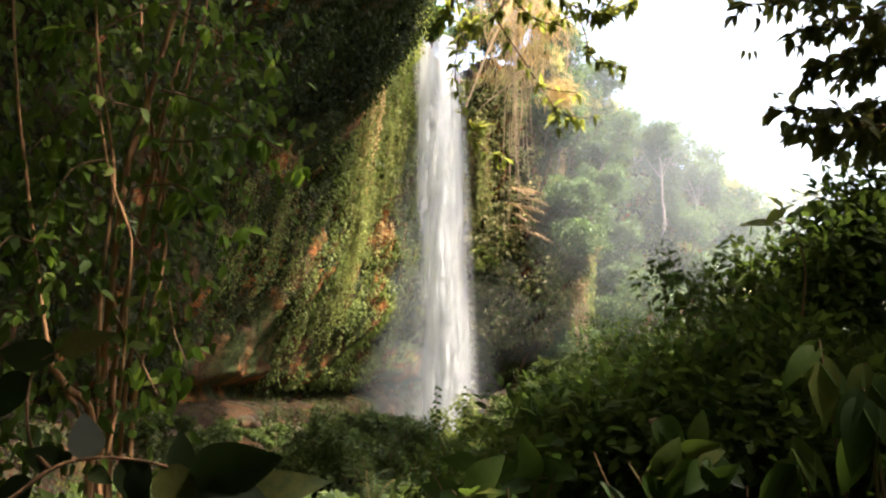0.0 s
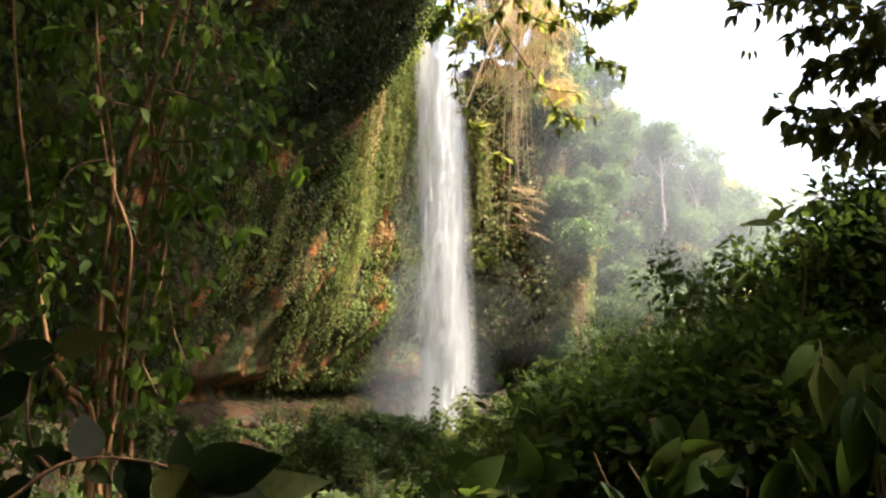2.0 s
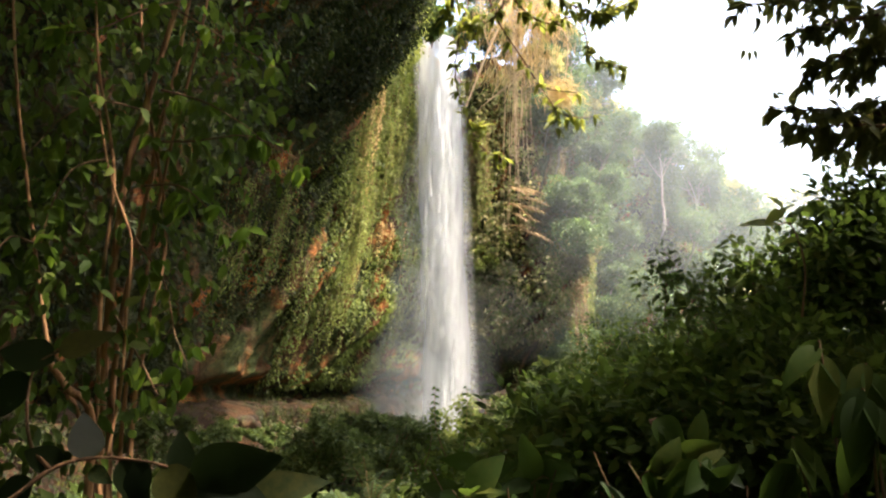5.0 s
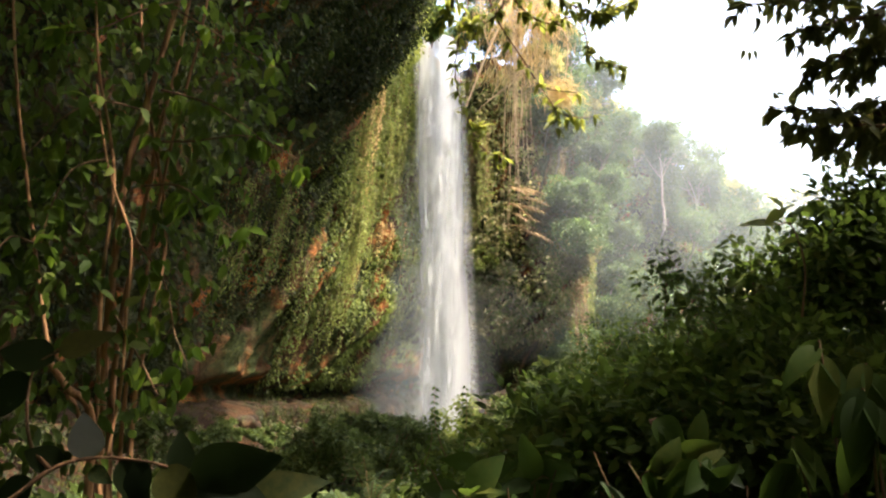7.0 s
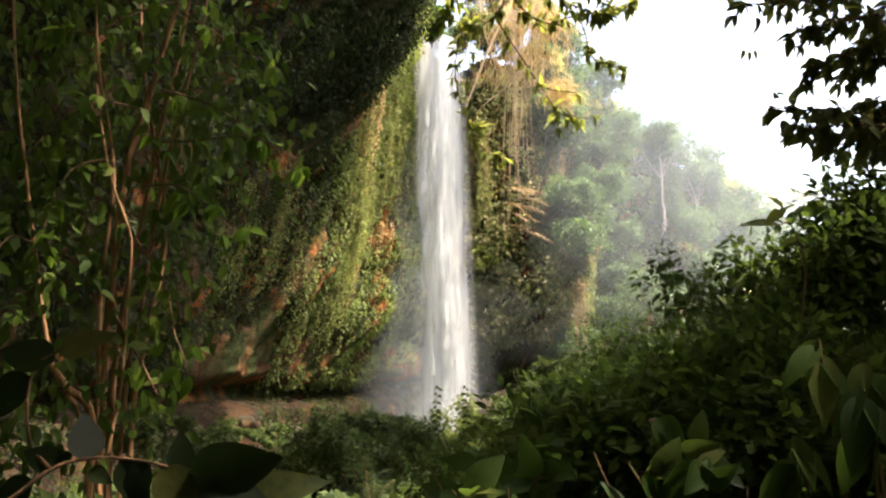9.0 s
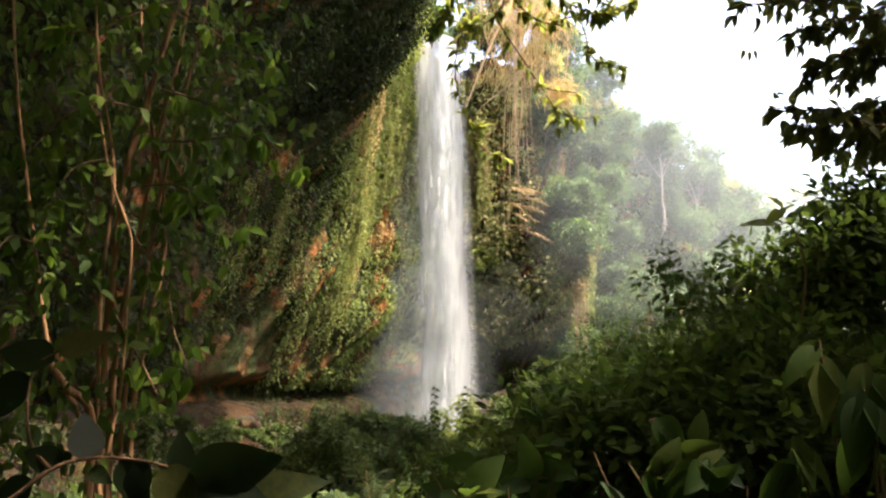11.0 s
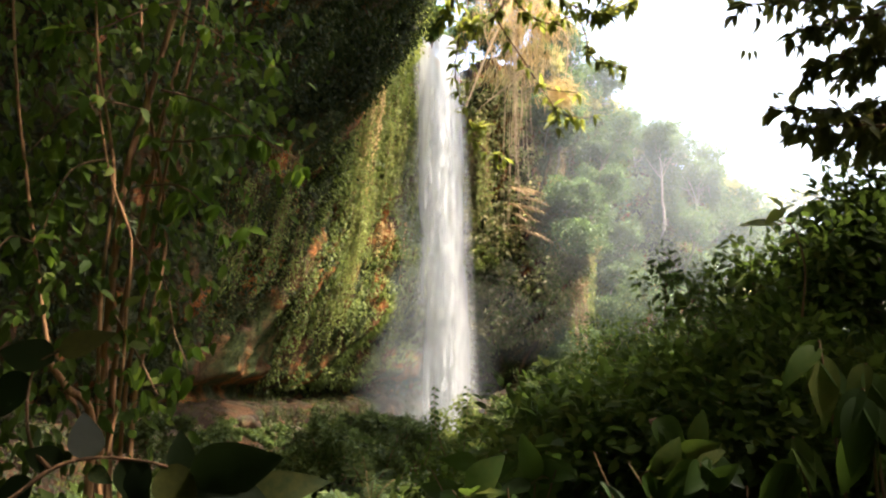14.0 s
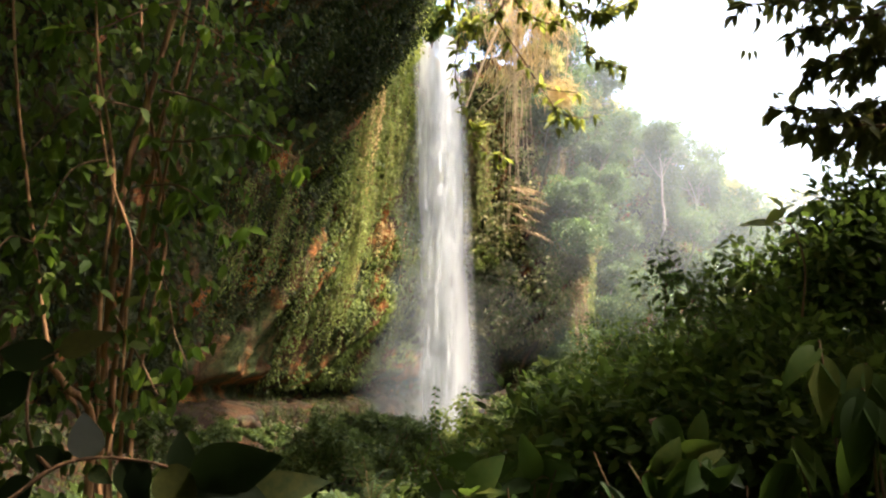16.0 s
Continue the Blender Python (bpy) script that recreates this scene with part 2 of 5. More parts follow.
def tube(points, r0, r1, sides=6):
    pts = np.asarray(points, dtype=float)
    n = len(pts)
    tang = unit(np.gradient(pts, axis=0))
    ref = np.array([0.31, 0.9, 0.3])
    a = unit(np.cross(tang, ref))
    b = np.cross(tang, a)
    r = np.linspace(r0, r1, n)[:, None, None]
    ang = np.linspace(0, 2 * np.pi, sides, endpoint=False)
    ring = pts[:, None] + r * (np.cos(ang)[None, :, None] * a[:, None] + np.sin(ang)[None, :, None] * b[:, None])
    i, j = np.meshgrid(np.arange(n - 1), np.arange(sides), indexing="ij")
    k = (j + 1) % sides
    f = np.stack([i * sides + j, i * sides + k, (i + 1) * sides + k, (i + 1) * sides + j], -1).reshape(-1, 4)
    return ring.reshape(-1, 3), f


def joined(pieces):
    verts, faces, shift = [], [], 0
    for v, f in pieces:
        verts.append(v)
        faces.append(np.asarray(f) + shift)
        shift += len(v)
    return np.concatenate(verts), np.concatenate(faces)


def curve(a, b, sag, n, rng, wobble=0.0):
    """A bent line from a to b: sag is the offset of its middle."""
    t = np.linspace(0, 1, n)[:, None]
    a, b, m = np.asarray(a, float), np.asarray(b, float), np.asarray(sag, float)
    p = a + (b - a) * t + m * (4 * t * (1 - t))
    if wobble:
        w = rng.normal(size=(n, 3)) * wobble
        w[0] = 0
        w = np.cumsum(w, 0) * (1 - t * 0.4)
        p = p + w - t * w[-1]
    return p


def leaf_mesh(name, material, wide, fold, curl, teeth=0.0):
    """One leaf of length 1 along +Y: midrib, two halves folded up, tip bent down."""
    rows = np.linspace(0, 1, 12)
    width = wide * 0.5 * np.sin(np.pi * rows ** 0.72) ** 0.85 * (1 - 0.25 * rows) * 1.12
    width[0] = 0.012
    v = []
    for y, w in zip(rows, width):
        z = -curl * y * y
        e = 0.05 * wide * math.sin(y * 19)
        v += [(-w, y, z + fold * w + e * w), (0, y, z), (w, y, z + fold * w - e * w)]
    f = []
    for i in range(len(rows) - 1):
        a = i * 3
        f += [(a, a + 1, a + 4, a + 3), (a + 1, a + 2, a + 5, a + 4)]
    return mesh_of(name, v, f, material, True)


def aim(place, axis, normal, size):
    """Pose of a leaf: +Y along axis, +Z towards normal."""
    y = Vector(axis).normalized()
    x = y.cross(Vector(normal)).normalized()
    z = x.cross(y)
    m = Matrix((x, y, z)).transposed().to_4x4()
    return Matrix.Translation(place) @ m @ Matrix.Scale(size, 4)


def fractal(p, scale, octaves=4):
    return noise.fractal(Vector(p) * scale, 1.0, 2.0, octaves)


# ---- ground and pool ----
def ground_height(x, y):
    d = math.hypot(x * 0.8, y)
    t = min(max((d - 5.0) / 26.0, 0.0), 1.0)
    h = 0.5 + 2.5 * (1 - t * t * (3 - 2 * t)) + max(0.0, (x - 14) * 0.16)
    basin = math.hypot((x - 1) / 23.5, (y - 58) / 20.0)
    h -= 3.0 * min(max((1.08 - basin) / 0.16, 0.0), 1.0)
    return h + 0.2 * fractal((x, y, 0), 0.35)


def build_ground():
    xs = np.sign(np.linspace(-1, 1, 121)) * np.abs(np.linspace(-1, 1, 121)) ** 2.6 * 700
    ys = np.sign(np.linspace(-1, 1, 121)) * np.abs(np.linspace(-1, 1, 121)) ** 2.6 * 700 + 20
    v = [(x, y, min(ground_height(x, y), 9.0)) for y in ys for x in xs]
    i, j = np.meshgrid(np.arange(120), np.arange(120), indexing="ij")
    f = np.stack([i * 121 + j, i * 121 + j + 1, (i + 1) * 121 + j + 1, (i + 1) * 121 + j], -1).reshape(-1, 4)
    tagged(new("ground", mesh_of("ground", v, f, SOIL, True)), "dark brown forest soil sloping down to the pool", "ground", kind="structure")
    ang = np.linspace(0, 2 * np.pi, 64, endpoint=False)
    rim = np.stack([np.cos(ang) * 24, np.sin(ang) * 20 + 60, np.zeros(64)], 1)
    v = np.concatenate([[(0, 60, 0)], rim])
    f = [(0, 1 + k, 1 + (k + 1) % 64) for k in range(64)]
    tagged(new("water", mesh_of("pool", v, f, POOL)), "dark green plunge pool below the waterfall", "pool", kind="structure")


# ---- the cliff: an amphitheatre with an undercut foot and an overhanging crown ----
# its start, unseen beside and behind the eye, is added to block skylight
PLAN = np.array([(48, 62), (40, 42), (33, 20), (26, 0), (14, -16), (-2, -21), (-13, -12), (-16, 2), (-17.5, 16), (-18.5, 30), (-18.5, 42), (-15.5, 53), (-11.5, 63),
                 (-6.5, 71.5), (0.5, 76.5), (6.5, 78), (13, 80.5), (22, 86), (33, 95), (47, 110), (66, 128), (92, 140), (130, 150)], float)
PROFILE_Z = [-3, 0, 1.6, 2.6, 3.2, 4.2, 4.9, 8.5, 11, 16, 22, 29, 34, 37]
PROFILE_O = [5.5, 4.2, 3.0, 2.4, -1.2, -1.8, 0.6, 1.0, 1.9, 2.5, 2.9, 3.5, 4.2, 4.4]
NS, NZ = 760, 150


def smooth_plan(n):
    step = np.concatenate([[0], np.cumsum(np.linalg.norm(np.diff(PLAN, axis=0), axis=1))])
    # closer steps on the stretch that faces the path
    dense = np.linspace(0, step[-1], 4000)
    weight = 1 + 3.5 * np.exp(-(((dense - step[13]) / 26.0) ** 4))
    run = np.concatenate([[0], np.cumsum(weight[1:])])
    s = np.interp(np.linspace(0, run[-1], n), run, dense)
    p = np.stack([np.interp(s, step, PLAN[:, k]) for k in (0, 1)], 1)
    w = 21
    pad = np.pad(p, ((w, w), (0, 0)), mode="reflect", reflect_type="odd")
    ker = np.hanning(2 * w + 1)
    ker /= ker.sum()
    return np.stack([np.convolve(pad[:, k], ker, "valid") for k in (0, 1)], 1)


def cliff_grid():
    path = smooth_plan(NS)
    tang = unit(np.gradient(path, axis=0))
    inward = np.stack([tang[:, 1], -tang[:, 0]], 1)
    run = np.concatenate([[0], np.cumsum(np.linalg.norm(np.diff(path, axis=0), axis=1))])
    zs = np.linspace(-3, 37, NZ)
    grid = np.zeros((NS, NZ, 3))
    for i in range(NS):
        x, y = path[i]
        # right of the fall the wall leans back into a wooded slope
        slope = min(max((x - 3) / 11, 0.0), 1.0)
        # the near left wall rises into a roof
        roof = min(max((66 - y) / 13, 0.0), 1.0) * min(max((y + 8) / 12, 0.0), 1.0) if x < 0 else 0.0
        notch = math.exp(-(((x - 0.3) / 4.2) ** 2)) if y > 60 else 0.0
        for k in range(NZ):
            z = zs[k]
            a = run[i] - 0.75 * z
            # noses and hollows run slantwise down the wall
            rib = fractal((a * 0.21, z * 0.035, 1.7), 1.0, 3)
            bulge = fractal((x, y, z * 0.8), 0.085, 2)
            rough = (0.5 - abs(fractal((a * 0.55, z * 0.16, 9.2), 1.0, 4))) * 1.3 + fractal((x, y, z), 0.9, 4) * 0.4 + abs(noise.noise(Vector((a * 0.5, z * 0.12, 4)))) * 0.9
            ease = min(max((z - 3.5) / 5, 0.2), 1)
            zz = z + (2.6 * rib * min(max((z - 5) / 3, 0), 1) if z < 16 else 2.6 * rib * max(0.0, 1 - (z - 16) / 8))
            o = np.interp(zz, PROFILE_Z, PROFILE_O) + (rib * 3.0 + bulge * 2.2) * ease * (1 - 0.7 * notch) + rough
            o -= notch * max(0.0, z - 20) * 0.2
            o += roof * 0.0165 * max(0.0, z - 5) ** 2
            o += slope * (5.0 - 0.36 * z)
            # the rim sinks towards the mouth of the gorge
            low = 1 - 0.3 * min(max((x - 20) / 32, 0.0), 1.0) if y > 60 and z > 0 else 1.0
            grid[i, k] = (x + inward[i, 0] * o, y + inward[i, 1] * o, low * z + rough * 0.5 - (2.0 * notch * max(0.0, z - 30) / 7))
    return grid, inward


GRID, INWARD = cliff_grid()


def build_cliff():
    back = []
    for step, rise in ((1.5, 1.6), (5, 3.0), (14, 4.5), (40, 9.0), (120, 16.0)):
        row = GRID[:, -1].copy()
        row[:, :2] -= INWARD * step
        row[:, 2] += rise + np.array([fractal(p, 0.12) for p in row]) * 1.2
        back.append(row)
    full = np.concatenate([GRID, np.stack(back, 1)], 1)
    n, m = full.shape[:2]
    i, j = np.meshgrid(np.arange(n - 1), np.arange(m - 1), indexing="ij")
    f = np.stack([i * m + j, (i + 1) * m + j, (i + 1) * m + j + 1, i * m + j + 1], -1).reshape(-1, 4)
    me = mesh_of("cliff", full.reshape(-1, 3), f, CLIFF, True)
    # the foot is a darker copy of the rock, painted for the shade there
    me.materials.append(FOOT_SHADE)
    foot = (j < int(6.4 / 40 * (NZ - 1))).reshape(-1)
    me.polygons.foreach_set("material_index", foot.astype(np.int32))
    tagged(new("cliff", me), "brown limestone cliff with orange streaks, moss and an undercut foot", "cliff", kind="structure")


def on_cliff(n, rng, s0, s1, z0, z1):
    """Places on the cliff face with their outward direction; s is the share of its length."""
    s = rng.uniform(s0, s1, n) * (NS - 2)
    z = (rng.uniform(z0, z1, n) + 3) / 40 * (NZ - 2)
    i, k = s.astype(int), z.astype(int)
    fs, fz = (s - i)[:, None], (z - k)[:, None]
    p = (GRID[i, k] * (1 - fs) + GRID[i + 1, k] * fs) * (1 - fz) + (GRID[i, k + 1] * (1 - fs) + GRID[i + 1, k + 1] * fs) * fz
    out = np.cross(GRID[i + 1, k] - GRID[i, k], GRID[i, k + 1] - GRID[i, k])
    return p, unit(out)


def displaced_rock(name, place, radii, seed, material, label, category="rock", rough=0.35, rings=24, parent=None, kind=""):
    """A rounded boulder with broken faces."""
    v, f = [], []
    for a in range(rings + 1):
        th = math.pi * a / rings
        for b in range(rings * 2):
            ph = math.pi * b / rings
            d = Vector((math.sin(th) * math.cos(ph), math.sin(th) * math.sin(ph), math.cos(th)))
            k = 1 + rough * fractal(d + Vector((seed * 3.1, 0, 0)), 1.4, 5) + rough * 0.4 * noise.noise(d * 3 + Vector((seed, 0, 0)))
            v.append((d.x * radii[0] * k, d.y * radii[1] * k, d.z * radii[2] * k))
    m = rings * 2
    for a in range(rings):
        for b in range(m):
            f.append((a * m + b, (a + 1) * m + b, (a + 1) * m + (b + 1) % m, a * m + (b + 1) % m))
    ob = new(name, mesh_of(name, v, f, material, True))
    ob.location = place
    return tagged(ob, label, category, kind=kind), np.array(v) + np.array(place)


# ---- vegetation of the cliff ----
def path_index(x, y):
    """Column of the cliff nearest to a place in plan."""
    mid = GRID[:, NZ // 3, :2]
    return int(np.argmin((mid[:, 0] - x) ** 2 + (mid[:, 1] - y) ** 2))


def cliff_cover():
    rng = np.random.default_rng(11)
    sunny, shady, olive = [], [], []
    near, turn, fall, wood, far = (path_index(*q) / NS for q in ((-16, 8), (-17, 46), (1, 74), (10, 79), (80, 132)))
    bank = path_index(20, -8) / NS
    for n, s0, s1, z0, z1, size, bias in ((150000, near, fall, 4, 37, 0.3, 0.2), (40000, turn, fall, 14, 37, 0.36, 0.15), (34000, fall, wood, 4, 37, 0.36, 0.12), (40000, fall + 0.004, wood + 0.03, 0, 24, 0.52, 0.3), (125000, wood, far, 1, 37, 0.45, 0.35), (12000, 0.01, bank, 0, 37, 1.1, 0.5), (60000, near, turn, 2, 32, 0.3, 0.6), (42000, turn - 0.06, fall, -1.5, 3.2, 0.2, 0.55)):
        p, out = on_cliff(n, rng, s0, s1, z0, z1)
        run = rng.normal(size=n) * 0.15 + (p[:, 0] + p[:, 1]) * 0.72 - 0.75 * p[:, 2]
        mask = np.array([fractal((r * 0.32, q[2] * 0.06, 0.5), 1.0, 3) + 0.4 * fractal(q, 0.5, 2) for r, q in zip(run, p)])
        lim = np.where(p[:, 2] < 9, 0.22, 0.0) - 0.012 * (p[:, 2] - 10) - bias
        ok = mask > lim
        p, out = p[ok], out[ok]
        n = len(p)
        puff = np.abs(rng.normal(size=(n, 1))) * size
        axis = out * 0.5 + rand_dirs(n, rng) * 0.6 + np.array([0, 0, -0.7])
        face = out + rand_dirs(n, rng) * 0.6 + [0, 0, 0.5]
        long = size * rng.uniform(0.5, 1.3, n)
        # where shade should fall, the leaves take the darkened copy
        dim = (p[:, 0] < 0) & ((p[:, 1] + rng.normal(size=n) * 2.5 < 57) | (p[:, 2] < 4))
        # most leaves by the water take the tone lifted for light
        lifted = (p[:, 0] > 1.5) & (p[:, 0] < 15) & (p[:, 1] > 60) & (rng.uniform(0, 1, n) < 0.6)
        for chosen, into in ((dim, shady), (lifted, olive), (~dim & ~lifted, sunny)):
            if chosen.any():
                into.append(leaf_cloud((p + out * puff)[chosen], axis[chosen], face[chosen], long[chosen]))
    v, f = joined(sunny)
    tagged(new("creepers", mesh_of("creepers", v, f, L_CLIFF)), "green creepers and ferns growing over the cliff face", "creepers", kind="stuff")
    v, f = joined(olive)
    tagged(new("creepers", mesh_of("creepers", v, f, L_OLIVE_LIT)), "olive and brownish creepers beside the falling water, leaf tone lifted for missing light", "creepers", kind="stuff")
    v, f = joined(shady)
    tagged(new("creepers", mesh_of("creepers", v, f, L_SHADE)), "creepers of the overhanging wall and ledge, leaf colour darkened for shade", "creepers", kind="stuff")


def hanging_vines(name, tops, lengths, material, label, seed, size=0.22, spread=0.35, strands=9, per_m=9, lean=0.0):
    """A curtain of hanging strands, each set with small drooping leaves."""
    rng = np.random.default_rng(seed)
    cords, pos, axes = [], [], []
    for top, length in zip(tops, lengths):
        for _ in range(strands):
            a = np.array(top) + rng.normal(size=3) * [spread, spread, spread * 0.5]
            span = length * rng.uniform(0.45, 1.1)
            line = curve(a, a + [rng.normal() * 0.25 + lean * span, rng.normal() * 0.25 - 0.6 * lean * span, -span], (-0.12 * lean * span, 0, 0), 9, rng, 0.05)
            cords.append(tube(line, 0.018, 0.008, 3))
            n = int(span * per_m)
            t = rng.uniform(0, 1, n) * 8
            i = np.minimum(t.astype(int), 7)
            pos.append(line[i] + (line[i + 1] - line[i]) * (t - i)[:, None] + rng.normal(size=(n, 3)) * 0.1)
            axes.append(rng.normal(size=(n, 3)) * 0.55 + [0, 0, -0.9])
    base = empty(name, tops[0], label, "vines")
    shift = np.array(tops[0])
    v, f = joined(cords)
    part("cord", mesh_of("cord", v - shift, f, BARK), base, "thin brown cords")
    pos, axes = np.concatenate(pos), np.concatenate(axes)
    v, f = leaf_cloud(pos - shift, axes, rand_dirs(len(pos), rng) + [0.5, -0.7, 0.3], size * rng.uniform(0.5, 1.3, len(pos)), 0.45)
    tagged(part("foliage", mesh_of("foliage", v, f, material), base), kind="stuff")
    return base


# ---- trees ----
def crown_cloud(centre, radii, lobes, per_lobe, size, rng, droop=0.3, hollow=0.55):
    """Leaves in uneven lobes spread over a crown."""
    c = rand_dirs(lobes, rng) * rng.uniform(0.35, 0.95, (lobes, 1)) * np.array(radii) + np.array(centre)
    r = rng.uniform(0.22, 0.45, lobes) * min(radii)
    k = np.repeat(np.arange(lobes), per_lobe)
    d = rand_dirs(len(k), rng) * [1, 1, 0.75]
    p = c[k] + d * (r[k] * rng.uniform(hollow, 1.1, len(k)))[:, None]
    axis = d + rand_dirs(len(k), rng) * 0.7 + [0, 0, -droop]
    return leaf_cloud(p, axis, d + [0, 0, 0.6], size * rng.uniform(0.5, 1.4, len(k)))


def tree(base, height, radii, label, material, bark, seed, lobes=16, per_lobe=130, size=0.5, lean=(0, 0), trunk_r=0.25, group="trees on the slope", crown_share=0.72):
    rng = np.random.default_rng(seed)
    root = empty("tree", base, label, "tree", group)
    top = np.array([lean[0], lean[1], height * crown_share])
    line = curve((0, 0, -0.6), top, (rng.normal() * 0.4, rng.normal() * 0.4, 0), 9, rng, 0.08)
    pieces = [tube(line, trunk_r, trunk_r * 0.45, 8)]
    for _ in range(7):
        a = line[rng.integers(5, 9)]
        b = top + rand_dirs(1, rng)[0] * np.array(radii) * 0.75
        pieces.append(tube(curve(a, b, (0, 0, -0.3), 6, rng, 0.08), trunk_r * 0.35, trunk_r * 0.1, 5))
    v, f = joined(pieces)
    part("trunk", mesh_of("trunk", v, f, bark, True), root)
    v, f = crown_cloud(top + [0, 0, radii[2] * 0.35], radii, lobes, per_lobe, size, rng)
    part("crown", mesh_of("crown", v, f, material), root)
    return root


def bend(points, n):
    """A smooth line through a few points."""
    p = np.asarray(points, float)
    q = np.concatenate([[2 * p[0] - p[1]], p, [2 * p[-1] - p[-2]]])
    out = []
    for t in np.linspace(0, len(p) - 1, n):
        i = min(int(t), len(p) - 2)
        u = t - i
        a, b, c, d = q[i:i + 4]
        out.append(0.5 * (2 * b + (c - a) * u + (2 * a - 5 * b + 4 * c - d) * u * u + (3 * b - a - 3 * c + d) * u ** 3))
    return np.array(out)


def leafy_branch(root, origin, points, r0, r1, kinds, leaf, rng, start=0.3, step=0.12, whorl=3, droop=0.4, face=(0.2, -0.5, 0.8), twig=0.12, bark=None, name="branch"):
    """A bent branch under a plant, with whorls of single leaves on short twigs."""
    o = np.array(origin)
    n = 6 * len(points)
    line = bend(np.array(points) - o, n)
    pieces = [tube(line, r0, r1, 6)]
    length = np.linalg.norm(np.diff(line, axis=0), axis=1).sum()
    count = max(2, int(length * (1 - start) / step))
    for q in range(count + 1):
        t = (start + (1 - start) * q / count) * (n - 1)
        i = min(int(t), n - 2)
        a = line[i] + (line[i + 1] - line[i]) * (t - i)
        along = unit(line[i + 1] - line[i])
        d = rand_dirs(1, rng)[0] * 0.9 + along * 0.5
        b = a + d * twig * rng.uniform(0.2, 1.0)
        pieces.append(tube(curve(a, b, (0, 0, 0), 3, rng), r1 * 0.8, r1 * 0.4, 4))
        for _ in range(whorl):
            w = rand_dirs(1, rng)[0] * 0.8 + d * 0.5 + np.array([0, 0, -droop])
            normal = np.array(face) + rand_dirs(1, rng)[0] * 0.5
            part("leaf", kinds[rng.integers(len(kinds))], root, at=aim(b, w, normal, leaf * rng.uniform(0.6, 1.2)))
    v, f = joined(pieces)
    part(name, mesh_of(name, v, f, bark or BARK, True), root)


def leaf_kinds(material, wide, fold=0.35, curl=0.18):
    return [leaf_mesh("leaf", material, wide * k, fold, curl * c) for k, c in ((0.85, 0.6), (1.0, 1.0), (1.15, 1.6))]


def bush(base, height, radius, label, material, seed, lobes=14, per_lobe=220, size=0.16, group="bushes by the pool"):
    """A rounded bush: a fan of stems and an uneven leafy crown."""
    rng = np.random.default_rng(seed)
    root = empty("bush", base, label, "bush", group)
    for _ in range(7):
        tip = rand_dirs(1, rng)[0] * [radius * 0.6, radius * 0.6, 0] + [0, 0, height * rng.uniform(0.5, 0.9)]
        v, f = tube(curve((0, 0, -0.1), tip, (0, 0, 0.1), 6, rng, 0.03), 0.03, 0.01, 5)
        part("stem", mesh_of("stem", v, f, BARK, True), root)
    v, f = crown_cloud((0, 0, height * 0.55), (radius, radius, height * 0.5), lobes, per_lobe, size, rng, 0.1, 0.3)
    tagged(part("foliage", mesh_of("foliage", v, f, material), root), kind="stuff")
    return root


def shade_canopy(root, origin, centre, radii, n, size, seed, material):
    """High crown out of view, one mass of leaves added to cast shade."""
    rng = np.random.default_rng(seed)
    p = rand_dirs(n, rng) * rng.uniform(0.2, 1.0, (n, 1)) ** 0.5 * np.array(radii) + np.array(centre) - np.array(origin)
    v, f = leaf_cloud(p, rand_dirs(n, rng) + [0, 0, -0.3], rand_dirs(n, rng) * 0.5 + [0, 0, 1], size * rng.uniform(0.6, 1.3, n), 0.6)
    tagged(part("crown", mesh_of("crown", v, f, material), root), kind="stuff")


def compound_frond(root, base, tip, sag, width, leaflets, material, rng, name="frond", thin=0.2):
    """A pinnate frond: a bent midrib with narrow leaflets in two rows."""
    line = curve(base, tip, sag, 16, rng)
    pos, ax, nr, ln = [], [], [], []
    for q in range(leaflets):
        t = 0.12 + 0.88 * q / leaflets
        i = min(int(t * 15), 14)
        a = line[i] + (line[i + 1] - line[i]) * (t * 15 - i)
        along = unit(line[i + 1] - line[i])
        side = unit(np.cross(along, [0, 0, 1.0]))
        for sgn in (-1, 1):
            pos.append(a)
            ax.append(side * sgn + along * 0.7 + [0, 0, -0.35])
            nr.append(np.array([0, 0, 1.0]) + rng.normal(size=3) * 0.15)
            ln.append(width * math.sin(math.pi * min(0.98, 0.2 + 0.8 * t)) ** 0.6)
    v1, f1 = leaf_cloud_fine(np.array(pos), np.array(ax), np.array(nr), np.array(ln), thin)
    v2, f2 = tube(line, 0.008, 0.003, 4)
    rib = part(name, mesh_of(name, v2, f2, BARK, True), root)
    tagged(part("leaf_fringe", mesh_of("leaf_fringe", v1, f1, material), rib), kind="stuff")


def gz(x, y):
    return ground_height(x, y)


